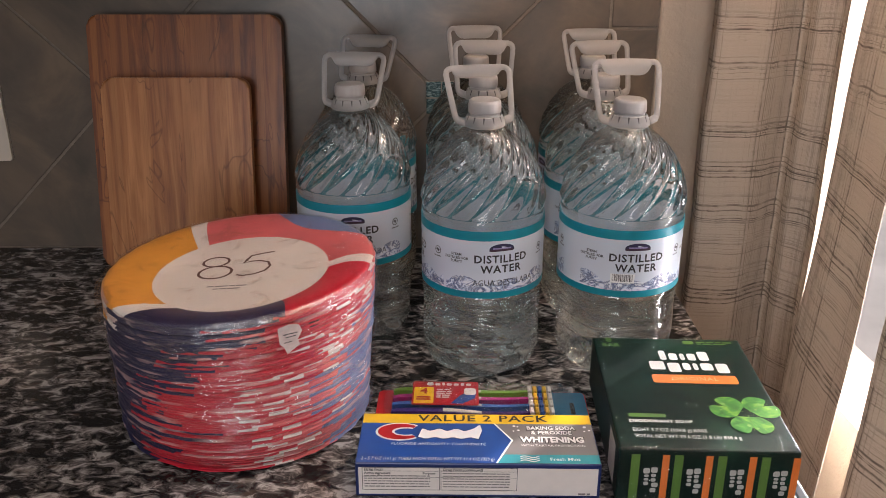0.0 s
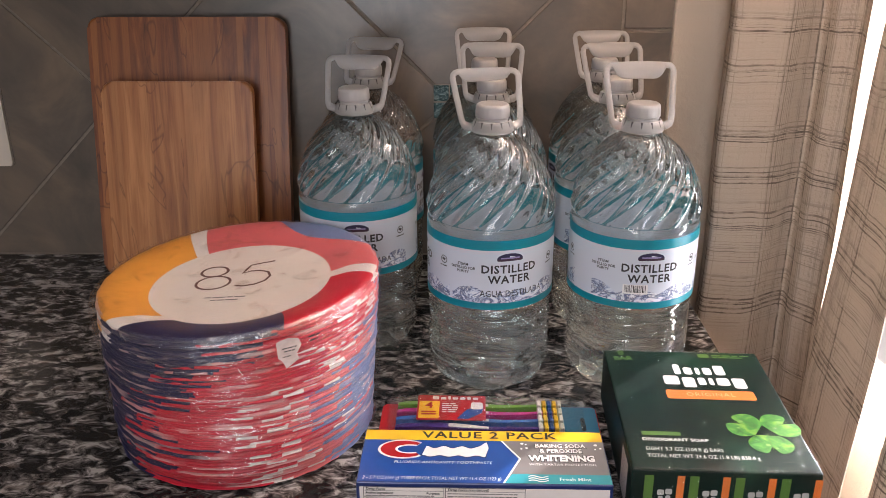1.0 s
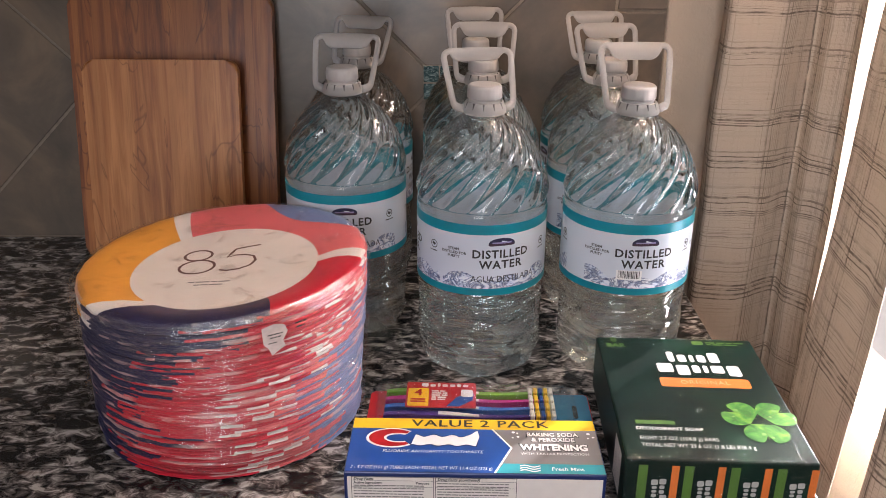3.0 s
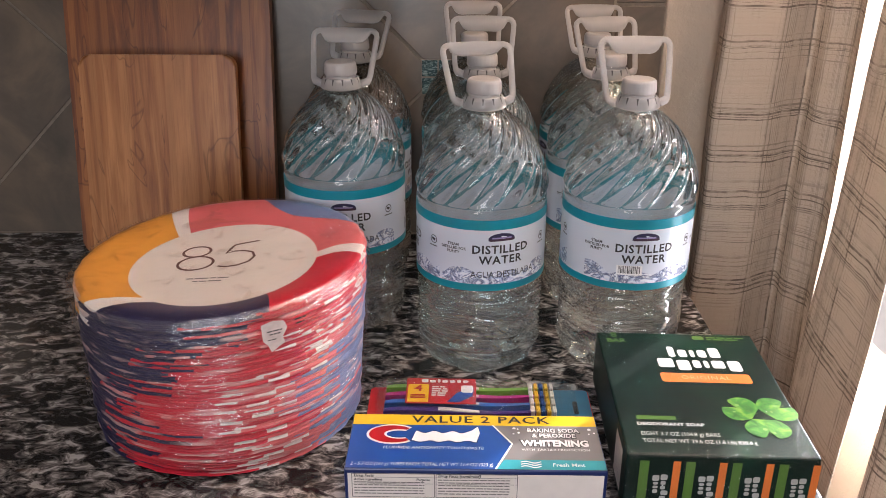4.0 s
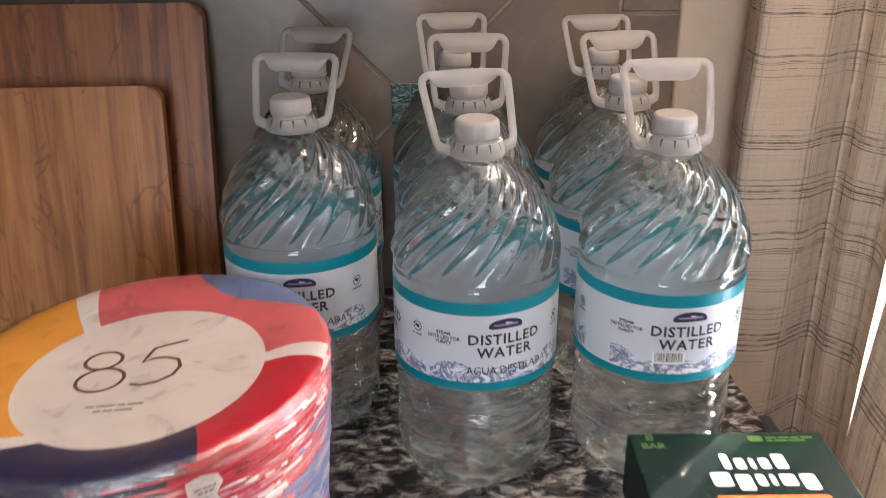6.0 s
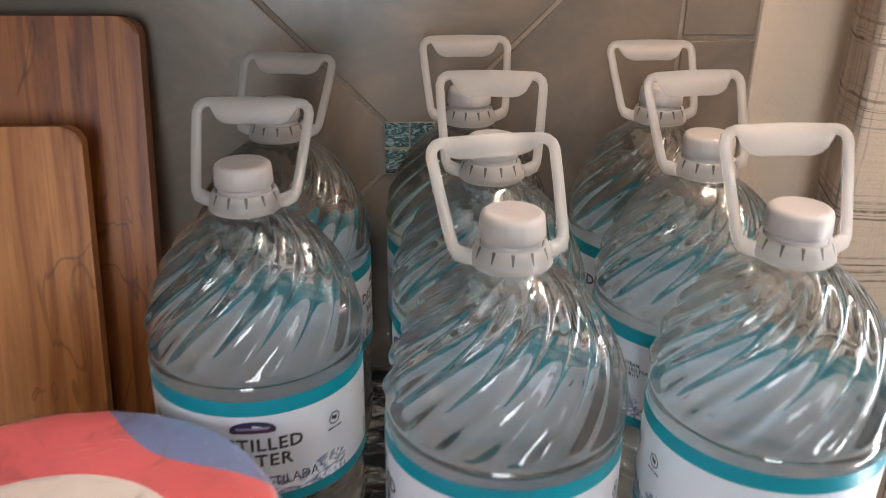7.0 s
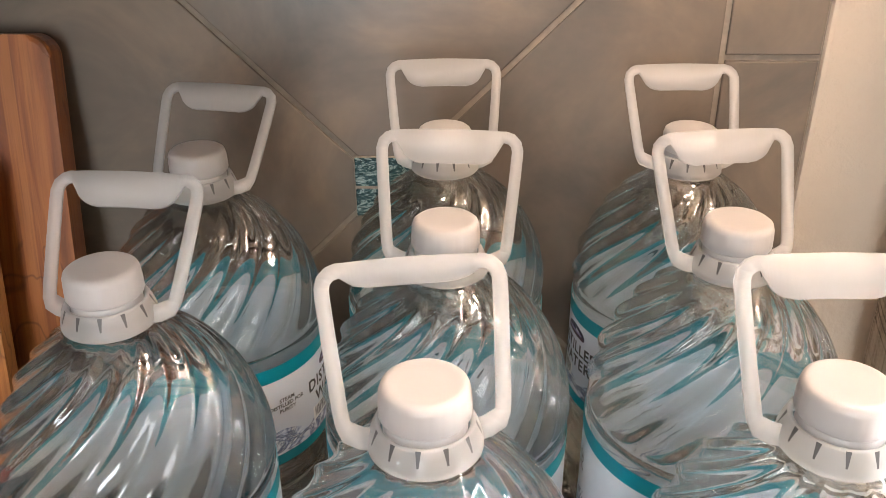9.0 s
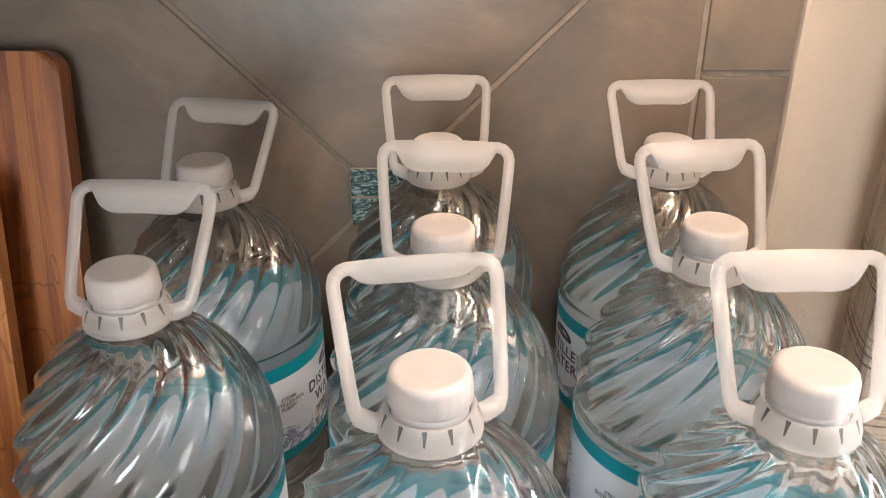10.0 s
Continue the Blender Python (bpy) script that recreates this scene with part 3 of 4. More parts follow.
# ---------------------------------------------------------------- wall outlet
def outlet():
    o = root("wall_outlet", pose(-0.708, WALL_Y - 0.001, 0.208), "ivory plastic wall plate on the tiles", "outlet")
    plate = mesh_of(prism(rounded(-0.036, -0.06, 0.036, 0.06, 0.004), 0, 0.006, 0.002))
    part("cover_plate", flat(plate, pose(0, 0, 0, 90)), OUTLET, o)
    for z in (-0.02, 0.02):
        part("socket", flat(mesh_of(prism(rounded(-0.016, z - 0.014, 0.016, z + 0.014, 0.006), 0.006, 0.0075)), pose(0, 0, 0, 90)), OUTLET, o)


outlet()

# ---------------------------------------------------------------- water jugs
R = 0.0712
SHOULDER_KEYS = [(0.2, 0.0708), (0.2015, 0.07), (0.203, 0.0707), (0.21, 0.0704), (0.218, 0.0694), (0.226, 0.0678), (0.234, 0.0655), (0.242, 0.0625), (0.25, 0.0588), (0.257, 0.0548),
                 (0.264, 0.0502), (0.27, 0.0455), (0.276, 0.04), (0.281, 0.0345), (0.286, 0.0282), (0.2895, 0.0232), (0.293, 0.019), (0.297, 0.0168), (0.303, 0.0163), (0.309, 0.016)]
SHOULDER = [(z0 + (z1 - z0) * k / 3, r0 + (r1 - r0) * k / 3) for (z0, r0), (z1, r1) in zip(SHOULDER_KEYS, SHOULDER_KEYS[1:]) for k in range(3)] + SHOULDER_KEYS[-1:]


def jug_profile():
    rows = [(0.012, 0.006), (0.009, 0.02), (0.004, 0.036), (0.001, 0.046), (0.001, 0.053), (0.005, 0.0605), (0.012, 0.0655), (0.02, 0.0682)]
    z = 0.025
    while z < 0.106:
        rows.append((z, R - 0.0012 - 0.0016 * max(0.0, math.cos((z - 0.034) / 0.0195 * 2 * math.pi)) ** 3))
        z += 0.0028
    rows += [(0.108, R), (0.11, R - 0.001), (0.15, R - 0.001), (0.193, R - 0.001), (0.196, R), (0.198, R)]
    return rows + SHOULDER


def jug_shape(z, r, a, j):
    if z < 0.02 and r < 0.062:                                     # petal feet
        foot = 0.5 + 0.5 * math.cos(5 * a)
        z = z + 0.011 * foot ** 3 * min(1.0, r / 0.04) + 0.006 * (1 - min(1, r / 0.05))
    elif z < 0.105:
        r += 0.0006 * math.sin(5 * a + z * 120)
        z += 0.0022 * math.sin(5 * a) * math.exp(-((z - 0.06) / 0.03) ** 2)
    if 0.204 < z < 0.291:
        t = (z - 0.204) / 0.087
        ease = min(1.0, t / 0.09) ** 0.6 * min(1.0, (1 - t) / 0.2)
        wave = math.cos(18 * (a - 0.8 * t - 0.5 * t * t))
        crest = (0.5 + 0.5 * wave) ** 1.9
        r += 0.0048 * (1 - 0.5 * t) * ease * (crest - 0.42)
    return z, r


def jug_label(parent, radius):
    lab = part("label", band(radius, 0, 2 * math.pi, 0.1195, 0.1805, 96), LABEL, parent, "white and teal printed paper label", smooth=True)
    for z0, z1 in ((0.1115, 0.1195), (0.1805, 0.1915)):
        part("teal_band", band(radius + 0.0002, 0, 2 * math.pi, z0, z1, 96), TEAL, lab, "teal band", smooth=True)
    for k, a in enumerate((0.0, -106, 127)):
        a = radians(a)
        rr = radius + 0.0003

        def swell(u):
            h = 0.008 + 0.012 * abs(math.sin(u * 9 + k)) * (0.45 + 0.55 * abs(2 * u - 1))
            return 0.1197, 0.1205 + h

        part("splash_print", band(rr - 0.0001, a - 0.9, a + 0.9, 0, 0, 60, swell), SPLASH, lab, "blue water splash picture", smooth=True)
        part("lettering", wrap(text("DISTILLED", 0.0128, 0.00032, spread=1.1), rr, a, 0.1585), INK, lab)
        part("lettering", wrap(text("WATER", 0.0128, 0.00032, spread=1.14), rr, a, 0.1465), INK, lab)
        crest = [(-0.0145, -0.0035)] + [(0.0145 * math.sin(radians(t)), -0.0015 + 0.0062 * math.cos(radians(t))) for t in range(-80, 81, 20)] + [(0.0145, -0.0035)]
        part("emblem", wrap(mesh_of(flat(crest, pose(0, 0, 0))), rr, a, 0.1722), PURPLE, lab, "dark arched emblem")
        part("emblem_band", wrap(mesh_of(flat(rounded(-0.0135, -0.0013, 0.0135, 0.0013, 0.0008), pose(0, 0, 0))), rr + 0.0001, a, 0.1694), MAROON, lab)
        part("emblem_bar", wrap(mesh_of(flat(rounded(-0.0105, -0.0008, 0.0105, 0.0008, 0.0003), pose(0, 0, 0))), rr + 0.0002, a, 0.1716), LILAC, lab)
        for i, w in enumerate(("STEAM", "DISTILLED FOR", "PURITY")):
            part("small_print", wrap(text(w, 0.0042, 0.0001), rr, a - 0.72, 0.163 - i * 0.0042), INK, lab)
        ring = bmesh.new()
        n = 20
        vs = [[ring.verts.new((q * math.cos(2 * math.pi * i / n), q * math.sin(2 * math.pi * i / n), 0)) for i in range(n)] for q in (0.0038, 0.0047)]
        for i in range(n):
            ring.faces.new((vs[0][i], vs[0][(i + 1) % n], vs[1][(i + 1) % n], vs[1][i]))
        ring.faces.new([ring.verts.new((x, y, 0)) for x, y in ((-0.002, 0.0024), (0.0, 0.0016), (0.0024, 0.001), (0.0012, -0.0022), (-0.0014, -0.0006), (-0.0028, 0.0))])
        part("round_mark", wrap(mesh_of(ring), rr, a + 0.78, 0.1625), INK, lab)
        part("small_print", wrap(mesh_of(bars([(-0.006, 0.006, 0, 0.0012)], seed=k)), rr, a + 0.78, 0.1545), INK, lab)
        if k == 1:
            b = bmesh.new()
            rng = random.Random(4)
            x = -0.017
            b.faces.new([b.verts.new(p) for p in ((-0.019, -0.0055, -0.0), (0.008, -0.0055, 0), (0.008, 0.0055, 0), (-0.019, 0.0055, 0))])
            part("barcode_panel", wrap(mesh_of(b), rr, a - 0.13, 0.1345), WHITE, lab)
            b = bmesh.new()
            while x < 0.006:
                w = rng.choice((0.0004, 0.0007, 0.001))
                b.faces.new([b.verts.new(p) for p in ((x, -0.0035, 0), (x + w, -0.0035, 0), (x + w, 0.005, 0), (x, 0.005, 0))])
                x += w + rng.choice((0.0004, 0.0006, 0.0009))
            part("barcode", wrap(mesh_of(b), rr + 0.0002, a - 0.13, 0.1345), INK, lab)
        else:
            part("lettering", wrap(text("AGUA DESTILADA", 0.0105, squeeze=0.86), rr + 0.0001, a + 0.06, 0.1302), INK, lab)
    return lab


def bail_mesh(fold):
    """Flat trapezoid bail; its grip flange hangs from the top bar, folded back by so many degrees."""
    half = [(-0.0215, -0.0045), (-0.0265, -0.0035), (-0.0312, -0.0012), (-0.0336, 0.0025), (-0.0344, 0.008), (-0.036, 0.0245), (-0.0374, 0.04), (-0.0384, 0.0525),
            (-0.0386, 0.0568), (-0.0376, 0.0605), (-0.035, 0.063), (-0.0315, 0.0641), (-0.0285, 0.0645), (-0.027, 0.0646), (-0.0255, 0.0647), (-0.023, 0.0648), (-0.02, 0.0649),
            (-0.016, 0.065), (-0.008, 0.0652), (0.0, 0.0653)]
    half = [(x * 0.955, z) for x, z in half]
    path = half + [(-x, z) for x, z in half[-2::-1]]

    def width(u, x, z):
        ax = abs(x)
        if z > 0.06 and ax < 0.0285:
            s = min(1.0, (0.0285 - ax) / 0.014)
            return 0.0034 + 0.0125 * math.sqrt(1 - (1 - s) ** 2), 0.0026
        if z < 0.0:
            return 0.0046, 0.0042
        return 0.0031, 0.0031

    bm = strip(path, width, 0.0022)
    turn = radians(fold)
    for v in bm.verts:
        if abs(v.co.x) < 0.03 and 0.04 < v.co.z < 0.0608:
            d = 0.0608 - v.co.z
            v.co.z, v.co.y = 0.0608 - d * math.cos(turn), v.co.y + d * math.sin(turn)
    bmesh.ops.bevel(bm, geom=[e for e in bm.edges if len(e.link_faces) == 2 and e.calc_face_angle(0) > 1.0], offset=0.0005, segments=2, affect="EDGES")
    bmesh.ops.recalc_face_normals(bm, faces=bm.faces)
    me = mesh_of(bm)
    me.materials.append(HANDLE)
    me.shade_smooth()
    return me


BAIL, FOLDED_BAIL = bail_mesh(8), bail_mesh(78)


def jug_handle(parent):
    """Carrying handle: a skirt with slots painted dark round the neck, and a tilted bail."""
    ring = part("handle", lathe([(0.2932, 0.0216), (0.2924, 0.0225), (0.2932, 0.0232), (0.2962, 0.0229), (0.3005, 0.0216), (0.304, 0.0202), (0.3052, 0.0188), (0.304, 0.0178)], 64, close=False),
                HANDLE, parent, "milky white plastic carrying handle", smooth=True)
    # dark quads laid on the closed skirt, shade painted for open slots
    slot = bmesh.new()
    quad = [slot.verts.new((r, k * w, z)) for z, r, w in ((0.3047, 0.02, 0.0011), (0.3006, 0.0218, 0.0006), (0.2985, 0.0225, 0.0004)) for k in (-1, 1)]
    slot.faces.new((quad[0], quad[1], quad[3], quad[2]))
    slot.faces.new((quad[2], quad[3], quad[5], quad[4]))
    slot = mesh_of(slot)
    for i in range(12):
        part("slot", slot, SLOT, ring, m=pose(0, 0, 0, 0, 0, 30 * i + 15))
    part("bail", BAIL, HANDLE, ring, "milky white grip")
    return ring


def water_jug():
    j = root("water_jug", pose(0, 0, 0), "clear gallon jug of distilled water with teal and white label", "water jug", "water jugs on the counter")
    part("bottle", lathe(jug_profile(), 288, jug_shape), WATER, j, "clear plastic bottle with spiral flutes, full of water", smooth=True)
    jug_label(j, R + 0.0004)
    cap = part("cap", lathe([(0.3078, 0.0178), (0.3086, 0.0184), (0.3135, 0.0183), (0.3183, 0.018), (0.3207, 0.0173), (0.3219, 0.0158), (0.3222, 0.0142), (0.3219, 0.0125), (0.3218, 0.006)], 72,
                            lambda z, r, a, k: (z, r + (0.00012 * math.cos(48 * a) if 0.308 < z < 0.319 else 0))), CAP, j, "white screw cap", smooth=True)
    part("cap_seal", lathe([(0.3, 0.0162), (0.3005, 0.0168), (0.3068, 0.0168), (0.3074, 0.0162)], 48), CAP, cap, smooth=True)
    jug_handle(j)
    return j


# x, y, turn of the body, tilt of the bail, turn of the handle against the room
JUGS = [(0.0465, 0.951, 15, 40, 10), (0.2085, 0.954, 111, 27, 2), (-0.1125, 1.0395, 4, 40, -4), (0.051, 1.0945, 40, 27, -3),
        (0.206, 1.0975, 100, 29, 9), (-0.110, 1.195, 195, 42, -9), (0.047, 1.2385, 200, 29, 3), (0.213, 1.2395, 30, 38, 2)]
first = water_jug()
for i, (x, y, turn, tilt, twist) in enumerate(JUGS):
    jug = first if i == 0 else copy_thing(first, pose(x, y, 0, 0, 0, turn))
    jug.matrix_basis = pose(x, y, 0, 0, 0, turn)
    for ring in jug.children:
        if ring.name.startswith("handle"):
            ring.matrix_basis = pose(0, 0, 0, 0, 0, twist - turn)
            for b in ring.children:
                if b.name.startswith("bail"):
                    b.matrix_basis = pose(0, 0.003, 0.2995, -tilt, 0, 0)
                    b.data = FOLDED_BAIL if i == 0 else BAIL

# ---------------------------------------------------------------- stack of paper plates
def plate_stack():
    st = root("paper_plate_stack", pose(-0.218, 0.843, 0.001), "tall stack of colourful paper plates in clear shrink wrap", "paper plates")
    rng = random.Random(3)
    prof = [(0.0, 0.001), (0.0, 0.085), (0.002, 0.092), (0.009, 0.11), (0.0118, 0.124), (0.0122, 0.132), (0.0112, 0.1365), (0.0096, 0.1372), (0.0088, 0.1366),
            (0.0104, 0.132), (0.0106, 0.124), (0.0076, 0.11), (0.0006, 0.092), (-0.0012, 0.085), (-0.0012, 0.001)]
    me = lathe(prof, 96, lambda z, r, a, k: (z, r + (0.0006 * math.cos(30 * a) if r > 0.12 else 0)), close=False)
    me.materials.append(PLATE)
    me.shade_smooth()
    count = 85
    for i in range(count):
        t = i / (count - 1)
        size = 0.975 + 0.055 * min(1.0, t * 1.3) - (0.012 if 0.44 < t < 0.5 else 0)
        z = 0.0015 + 0.155 * t
        ob = part("plate", me, PLATE, st)
        drift = (-58 * (1 - t) / 0.5 if t > 0.5 else -62) + rng.gauss(0, 10 if t > 0.5 else 15) if i < count - 1 else 0
        ob.matrix_basis = pose(0.004 * t + rng.gauss(0, 0.0006), 0.006 * t + rng.gauss(0, 0.0006), z, rng.gauss(0, 0.25) + 1.5 * t, rng.gauss(0, 0.25) - 3.2 * t, drift)
        ob.scale = (size, size, min(1.0, 0.15 + i / 26))
    top = pose(0.004, 0.012, 0.1595, 1.5, -3.2, 0)
    # shrink wrap, drawn tight round the stack with puckers near the foot
    rows = [(-0.0005, 0.02), (-0.0005, 0.1), (0.001, 0.124), (0.008, 0.1305), (0.03, 0.1335), (0.06, 0.136), (0.078, 0.1345), (0.095, 0.1375), (0.13, 0.1395), (0.155, 0.1405),
            (0.166, 0.1402), (0.1725, 0.1375), (0.1742, 0.13), (0.1735, 0.115), (0.1715, 0.1), (0.17, 0.07), (0.1695, 0.03), (0.1695, 0.004)]
    dense = []
    for (z0, r0), (z1, r1) in zip(rows, rows[1:]):
        for k in range(3):
            dense.append((z0 + (z1 - z0) * k / 3, r0 + (r1 - r0) * k / 3))
    dense.append(rows[-1])

    def pucker(z, r, a, k):
        n = noise.noise(Vector((3.2 * math.cos(a), 3.2 * math.sin(a), z * 26)))
        f = noise.noise(Vector((9 * math.cos(a), 9 * math.sin(a), z * 60)))
        side = 1.0 if r > 0.115 and z < 0.17 else 0.15
        lean = (0.0558 * r * math.cos(a) + 0.026 * r * math.sin(a)) * max(0.0, z / 0.17)
        foot = math.exp(-((z - 0.05) / 0.04) ** 2)
        return z + lean + 0.0006 * f, r + side * (0.0012 + 0.0018 * n + 0.0016 * f + foot * 0.003 * max(0, n))

    w = part("shrink_wrap", lathe(dense, 150, pucker), FILM, st, "clear crinkled plastic wrap", smooth=True)
    w.matrix_basis = pose(0.002, 0.001, 0)
    w.scale = (1.03, 1.03, 0.994)
    tag = bmesh.new()
    outline = [(-0.017, 0.012), (-0.006, 0.0145), (0.004, 0.012), (0.007, 0.005), (0.002, -0.003), (0.004, -0.009), (-0.004, -0.013), (-0.009, -0.016), (-0.012, -0.008), (-0.016, -0.004)]
    tag.faces.new([tag.verts.new((x, y, 0)) for x, y in outline])
    sticker = part("torn_sticker", wrap(mesh_of(tag), 0.1475, radians(33), 0.147), PAPER, st, "torn white paper sticker")
    part("small_print", wrap(mesh_of(bars([(-0.012, 0.002, 0.004, 0.0012), (-0.01, 0.0, 0.001, 0.0012), (-0.012, -0.004, -0.004, 0.001), (0.014, 0.026, 0.009, 0.0015), (0.015, 0.024, 0.005, 0.0015)], seed=12)), 0.1478, radians(33), 0.147), SLOT, sticker)
    # the count written on top with a marker
    strokes = bmesh.new()

    def stroke(points, half=0.0014):
        rows_ = []
        for i, p in enumerate(points):
            a, b = Vector(points[max(i - 1, 0)]), Vector(points[min(i + 1, len(points) - 1)])
            d = (b - a).normalized()
            n = Vector((-d.y, d.x)) * half
            rows_.append([strokes.verts.new((p[0] + s * n.x, p[1] + s * n.y, 0)) for s in (-1, 1)])
        for r, s in zip(rows_, rows_[1:]):
            strokes.faces.new((r[0], r[1], s[1], s[0]))

    stroke([(-0.022 + 0.0135 * math.cos(t / 24 * 2 * math.pi), 0.013 + 0.012 * math.sin(t / 24 * 2 * math.pi)) for t in range(25)])
    stroke([(-0.019 + 0.017 * math.cos(t / 24 * 2 * math.pi), -0.014 + 0.015 * math.sin(t / 24 * 2 * math.pi)) for t in range(25)])
    stroke([(0.038, 0.03), (0.026, 0.027), (0.014, 0.023), (0.011, 0.014), (0.008, 0.004), (0.016, 0.008), (0.025, 0.008), (0.034, 0.003), (0.037, -0.007),
            (0.033, -0.018), (0.023, -0.025), (0.012, -0.027), (0.004, -0.024)])
    o = part("handwriting", strokes, MARKER, st, "the number 85 handwritten in brown marker")
    o.matrix_basis = Matrix.Translation((0.0, -0.006, 0.1692)) @ pose(0, 0, 0, 1.5, -3.2, 0) @ pose(0.0, 0.0, 0.0, 0, 0, 4)
    o = part("small_print", bars([(-0.02, 0.02, -0.05, 0.0022), (-0.013, 0.014, -0.056, 0.0022)], seed=8), FINE, st)
    o.matrix_basis = Matrix.Translation((0.002, -0.006, 0.1691)) @ pose(0, 0, 0, 1.5, -3.2, 0)


plate_stack()

# ---------------------------------------------------------------- toothpaste carton
def toothpaste():
    W, D, H = 0.231, 0.084, 0.038
    t = root("toothpaste_box", pose(0.0335, 0.716, 0.0005, 0, 0, -0.9), "blue, grey and yellow double pack toothpaste carton lying on the counter", "toothpaste box")
    part("carton", box((-W / 2, -D / 2, 0), (W / 2, D / 2, H), 0.0012), CNAVY, t, "blue printed carton")
    x0, x1, y0, y1 = -W / 2 + 0.001, W / 2 - 0.001, -D / 2 + 0.001, D / 2 - 0.001
    ye = y1 - 0.0165
    up = lambda d: Matrix.Translation((0, 0, H + d))
    top = lambda name, shape, mat, d, label="", parent=t, at=(0, 0): part(name, flat(shape, up(d) @ Matrix.Translation((at[0], at[1], 0))), mat, parent, label)
    top("yellow_strip", [(x0, ye), (x1, ye), (x1, y1), (x0, y1)], YELLOW, 0.0002, "yellow strip")
    xa, xb = 0.0165, 0.033
    ym = (y0 + ye) / 2
    blue = top("blue_panel", [(x0, y0), (xa, y0), (xb, ym + 0.004), (xa, ye), (x0, ye)], CBLUE, 0.0002, "blue panel with an arrow end")
    grey = top("grey_panel", [(xa + 0.002, y0 + 0.0), (x1, y0), (x1, ye), (xa + 0.002, ye), (xb + 0.002, ym + 0.004)], CGREY, 0.0002, "grey panel")
    top("white_line", [(xa, y0), (xa + 0.002, y0), (xb + 0.002, ym + 0.004), (xa + 0.002, ye), (xa, ye), (xb, ym + 0.004)], WHITE, 0.0004)
    top("mint_strip", [(xa + 0.002, y0), (x1, y0), (x1, y0 + 0.0135), (xa + 0.009, y0 + 0.0135)], CTEAL, 0.0004, "mint green strip")
    top("lettering", text("VALUE 2 PACK", 0.0155, 0.00025, spread=1.1, squeeze=1.18), INK, 0.0005, at=(0.006, (ye + y1) / 2))
    # the maker's mark as plain shapes: a red crescent and a white wavy bar
    arc = [(-0.076 + 0.022 * math.cos(radians(a)), 0.009 + 0.0135 * math.sin(radians(a))) for a in range(45, 316, 15)]
    arc += [(-0.07 + 0.014 * math.cos(radians(a)), 0.009 + 0.0075 * math.sin(radians(a))) for a in range(300, 59, -15)]
    halo = [(-0.076 + 0.0245 * math.cos(radians(a)), 0.009 + 0.0155 * math.sin(radians(a))) for a in range(45, 316, 15)]
    halo += [(-0.07 + 0.0115 * math.cos(radians(a)), 0.009 + 0.0055 * math.sin(radians(a))) for a in range(300, 59, -15)]
    top("mark_halo", halo, WHITE, 0.0004, "white edge", blue)
    top("red_mark", arc, RED, 0.0006, "red crescent mark", blue)
    for name, mat, grow, d in (("mark_edge", CNAVY, 0.0012, 0.0004), ("white_mark", WHITE, 0.0, 0.0006)):
        steps = [(-0.058 + 0.06 * k / 30, k / 30) for k in range(31)]
        upper = [(x, 0.0125 + grow + 0.0018 * math.cos(u * 22) + 0.009 * math.exp(-((u - 0.93) / 0.05) ** 2)) for x, u in steps]
        lower = [(x, -0.0015 - grow + 0.0012 * math.cos(u * 22)) for x, u in steps]
        lower[0], lower[-1] = (lower[0][0] - grow, lower[0][1]), (lower[-1][0] + grow, lower[-1][1])
        top(name, [(x + 0.25 * y, y) for x, y in lower + upper[::-1]], mat, d, "white slanted wavy mark" if mat is WHITE else "", blue)
    top("lettering", text("FLUORIDE ANTICAVITY TOOTHPASTE", 0.0056, squeeze=0.95, slant=0.15), WHITE, 0.0005, "", blue, (-0.038, -0.0115))
    top("lettering", text("2 - 5.7 OZ (161 g) TUBES EACH; TOTAL NET WT 11.4 OZ (323 g)", 0.0064, squeeze=0.7, slant=0.15), WHITE, 0.0005, "", blue, (-0.0475, y0 + 0.0055))
    for w, size, y, bold in (("BAKING SODA", 0.0084, 0.0165, 0.0002), ("& PEROXIDE", 0.0084, 0.0085, 0.0002), ("WHITENING", 0.0126, -0.0035, 0.0006)):
        me = text(w, size, bold + 0.0009, squeeze=0.86)
        top("lettering_edge", me, INK, 0.0004, "dark edge", grey, (0.073, y))
        top("lettering", text(w, size, bold, squeeze=0.86), WHITE, 0.0007, "", grey, (0.073, y))
    top("lettering", text("WITH TARTAR PROTECTION", 0.0045, squeeze=1.05), WHITE, 0.0005, "", grey, (0.073, -0.0128))
    top("lettering", text("Fresh Mint", 0.0066, 0.0001), WHITE, 0.0006, "", grey, (0.082, y0 + 0.0062))
    dots = bmesh.new()
    for x, y, r in ((0.037, 0.02, 0.0016), (0.041, 0.013, 0.0013), (0.036, 0.0115, 0.001), (0.107, 0.019, 0.0018), (0.111, 0.0135, 0.0012), (0.106, 0.012, 0.001), (0.0405, 0.019, 0.001)):
        dots.faces.new([dots.verts.new((x + r * math.cos(i * 0.628), y + r * math.sin(i * 0.628), 0)) for i in range(10)])
    top("bubbles", mesh_of(dots), WHITE, 0.0005, "white bubbles", grey)
    for i in range(3):
        wavy = [(0.04 + 0.018 * u / 10, y0 + 0.003 + i * 0.003 + 0.0012 * math.sin(u * 0.7)) for u in range(11)]
        top("wave", wavy + [(x, y + 0.0014) for x, y in wavy[::-1]], WHITE, 0.0006 + 0.0001 * i, "", grey)
    # the front with its fact panel
    front = Matrix.Translation((0, -D / 2 - 0.0003, 0)) @ pose(0, 0, 0, 90)
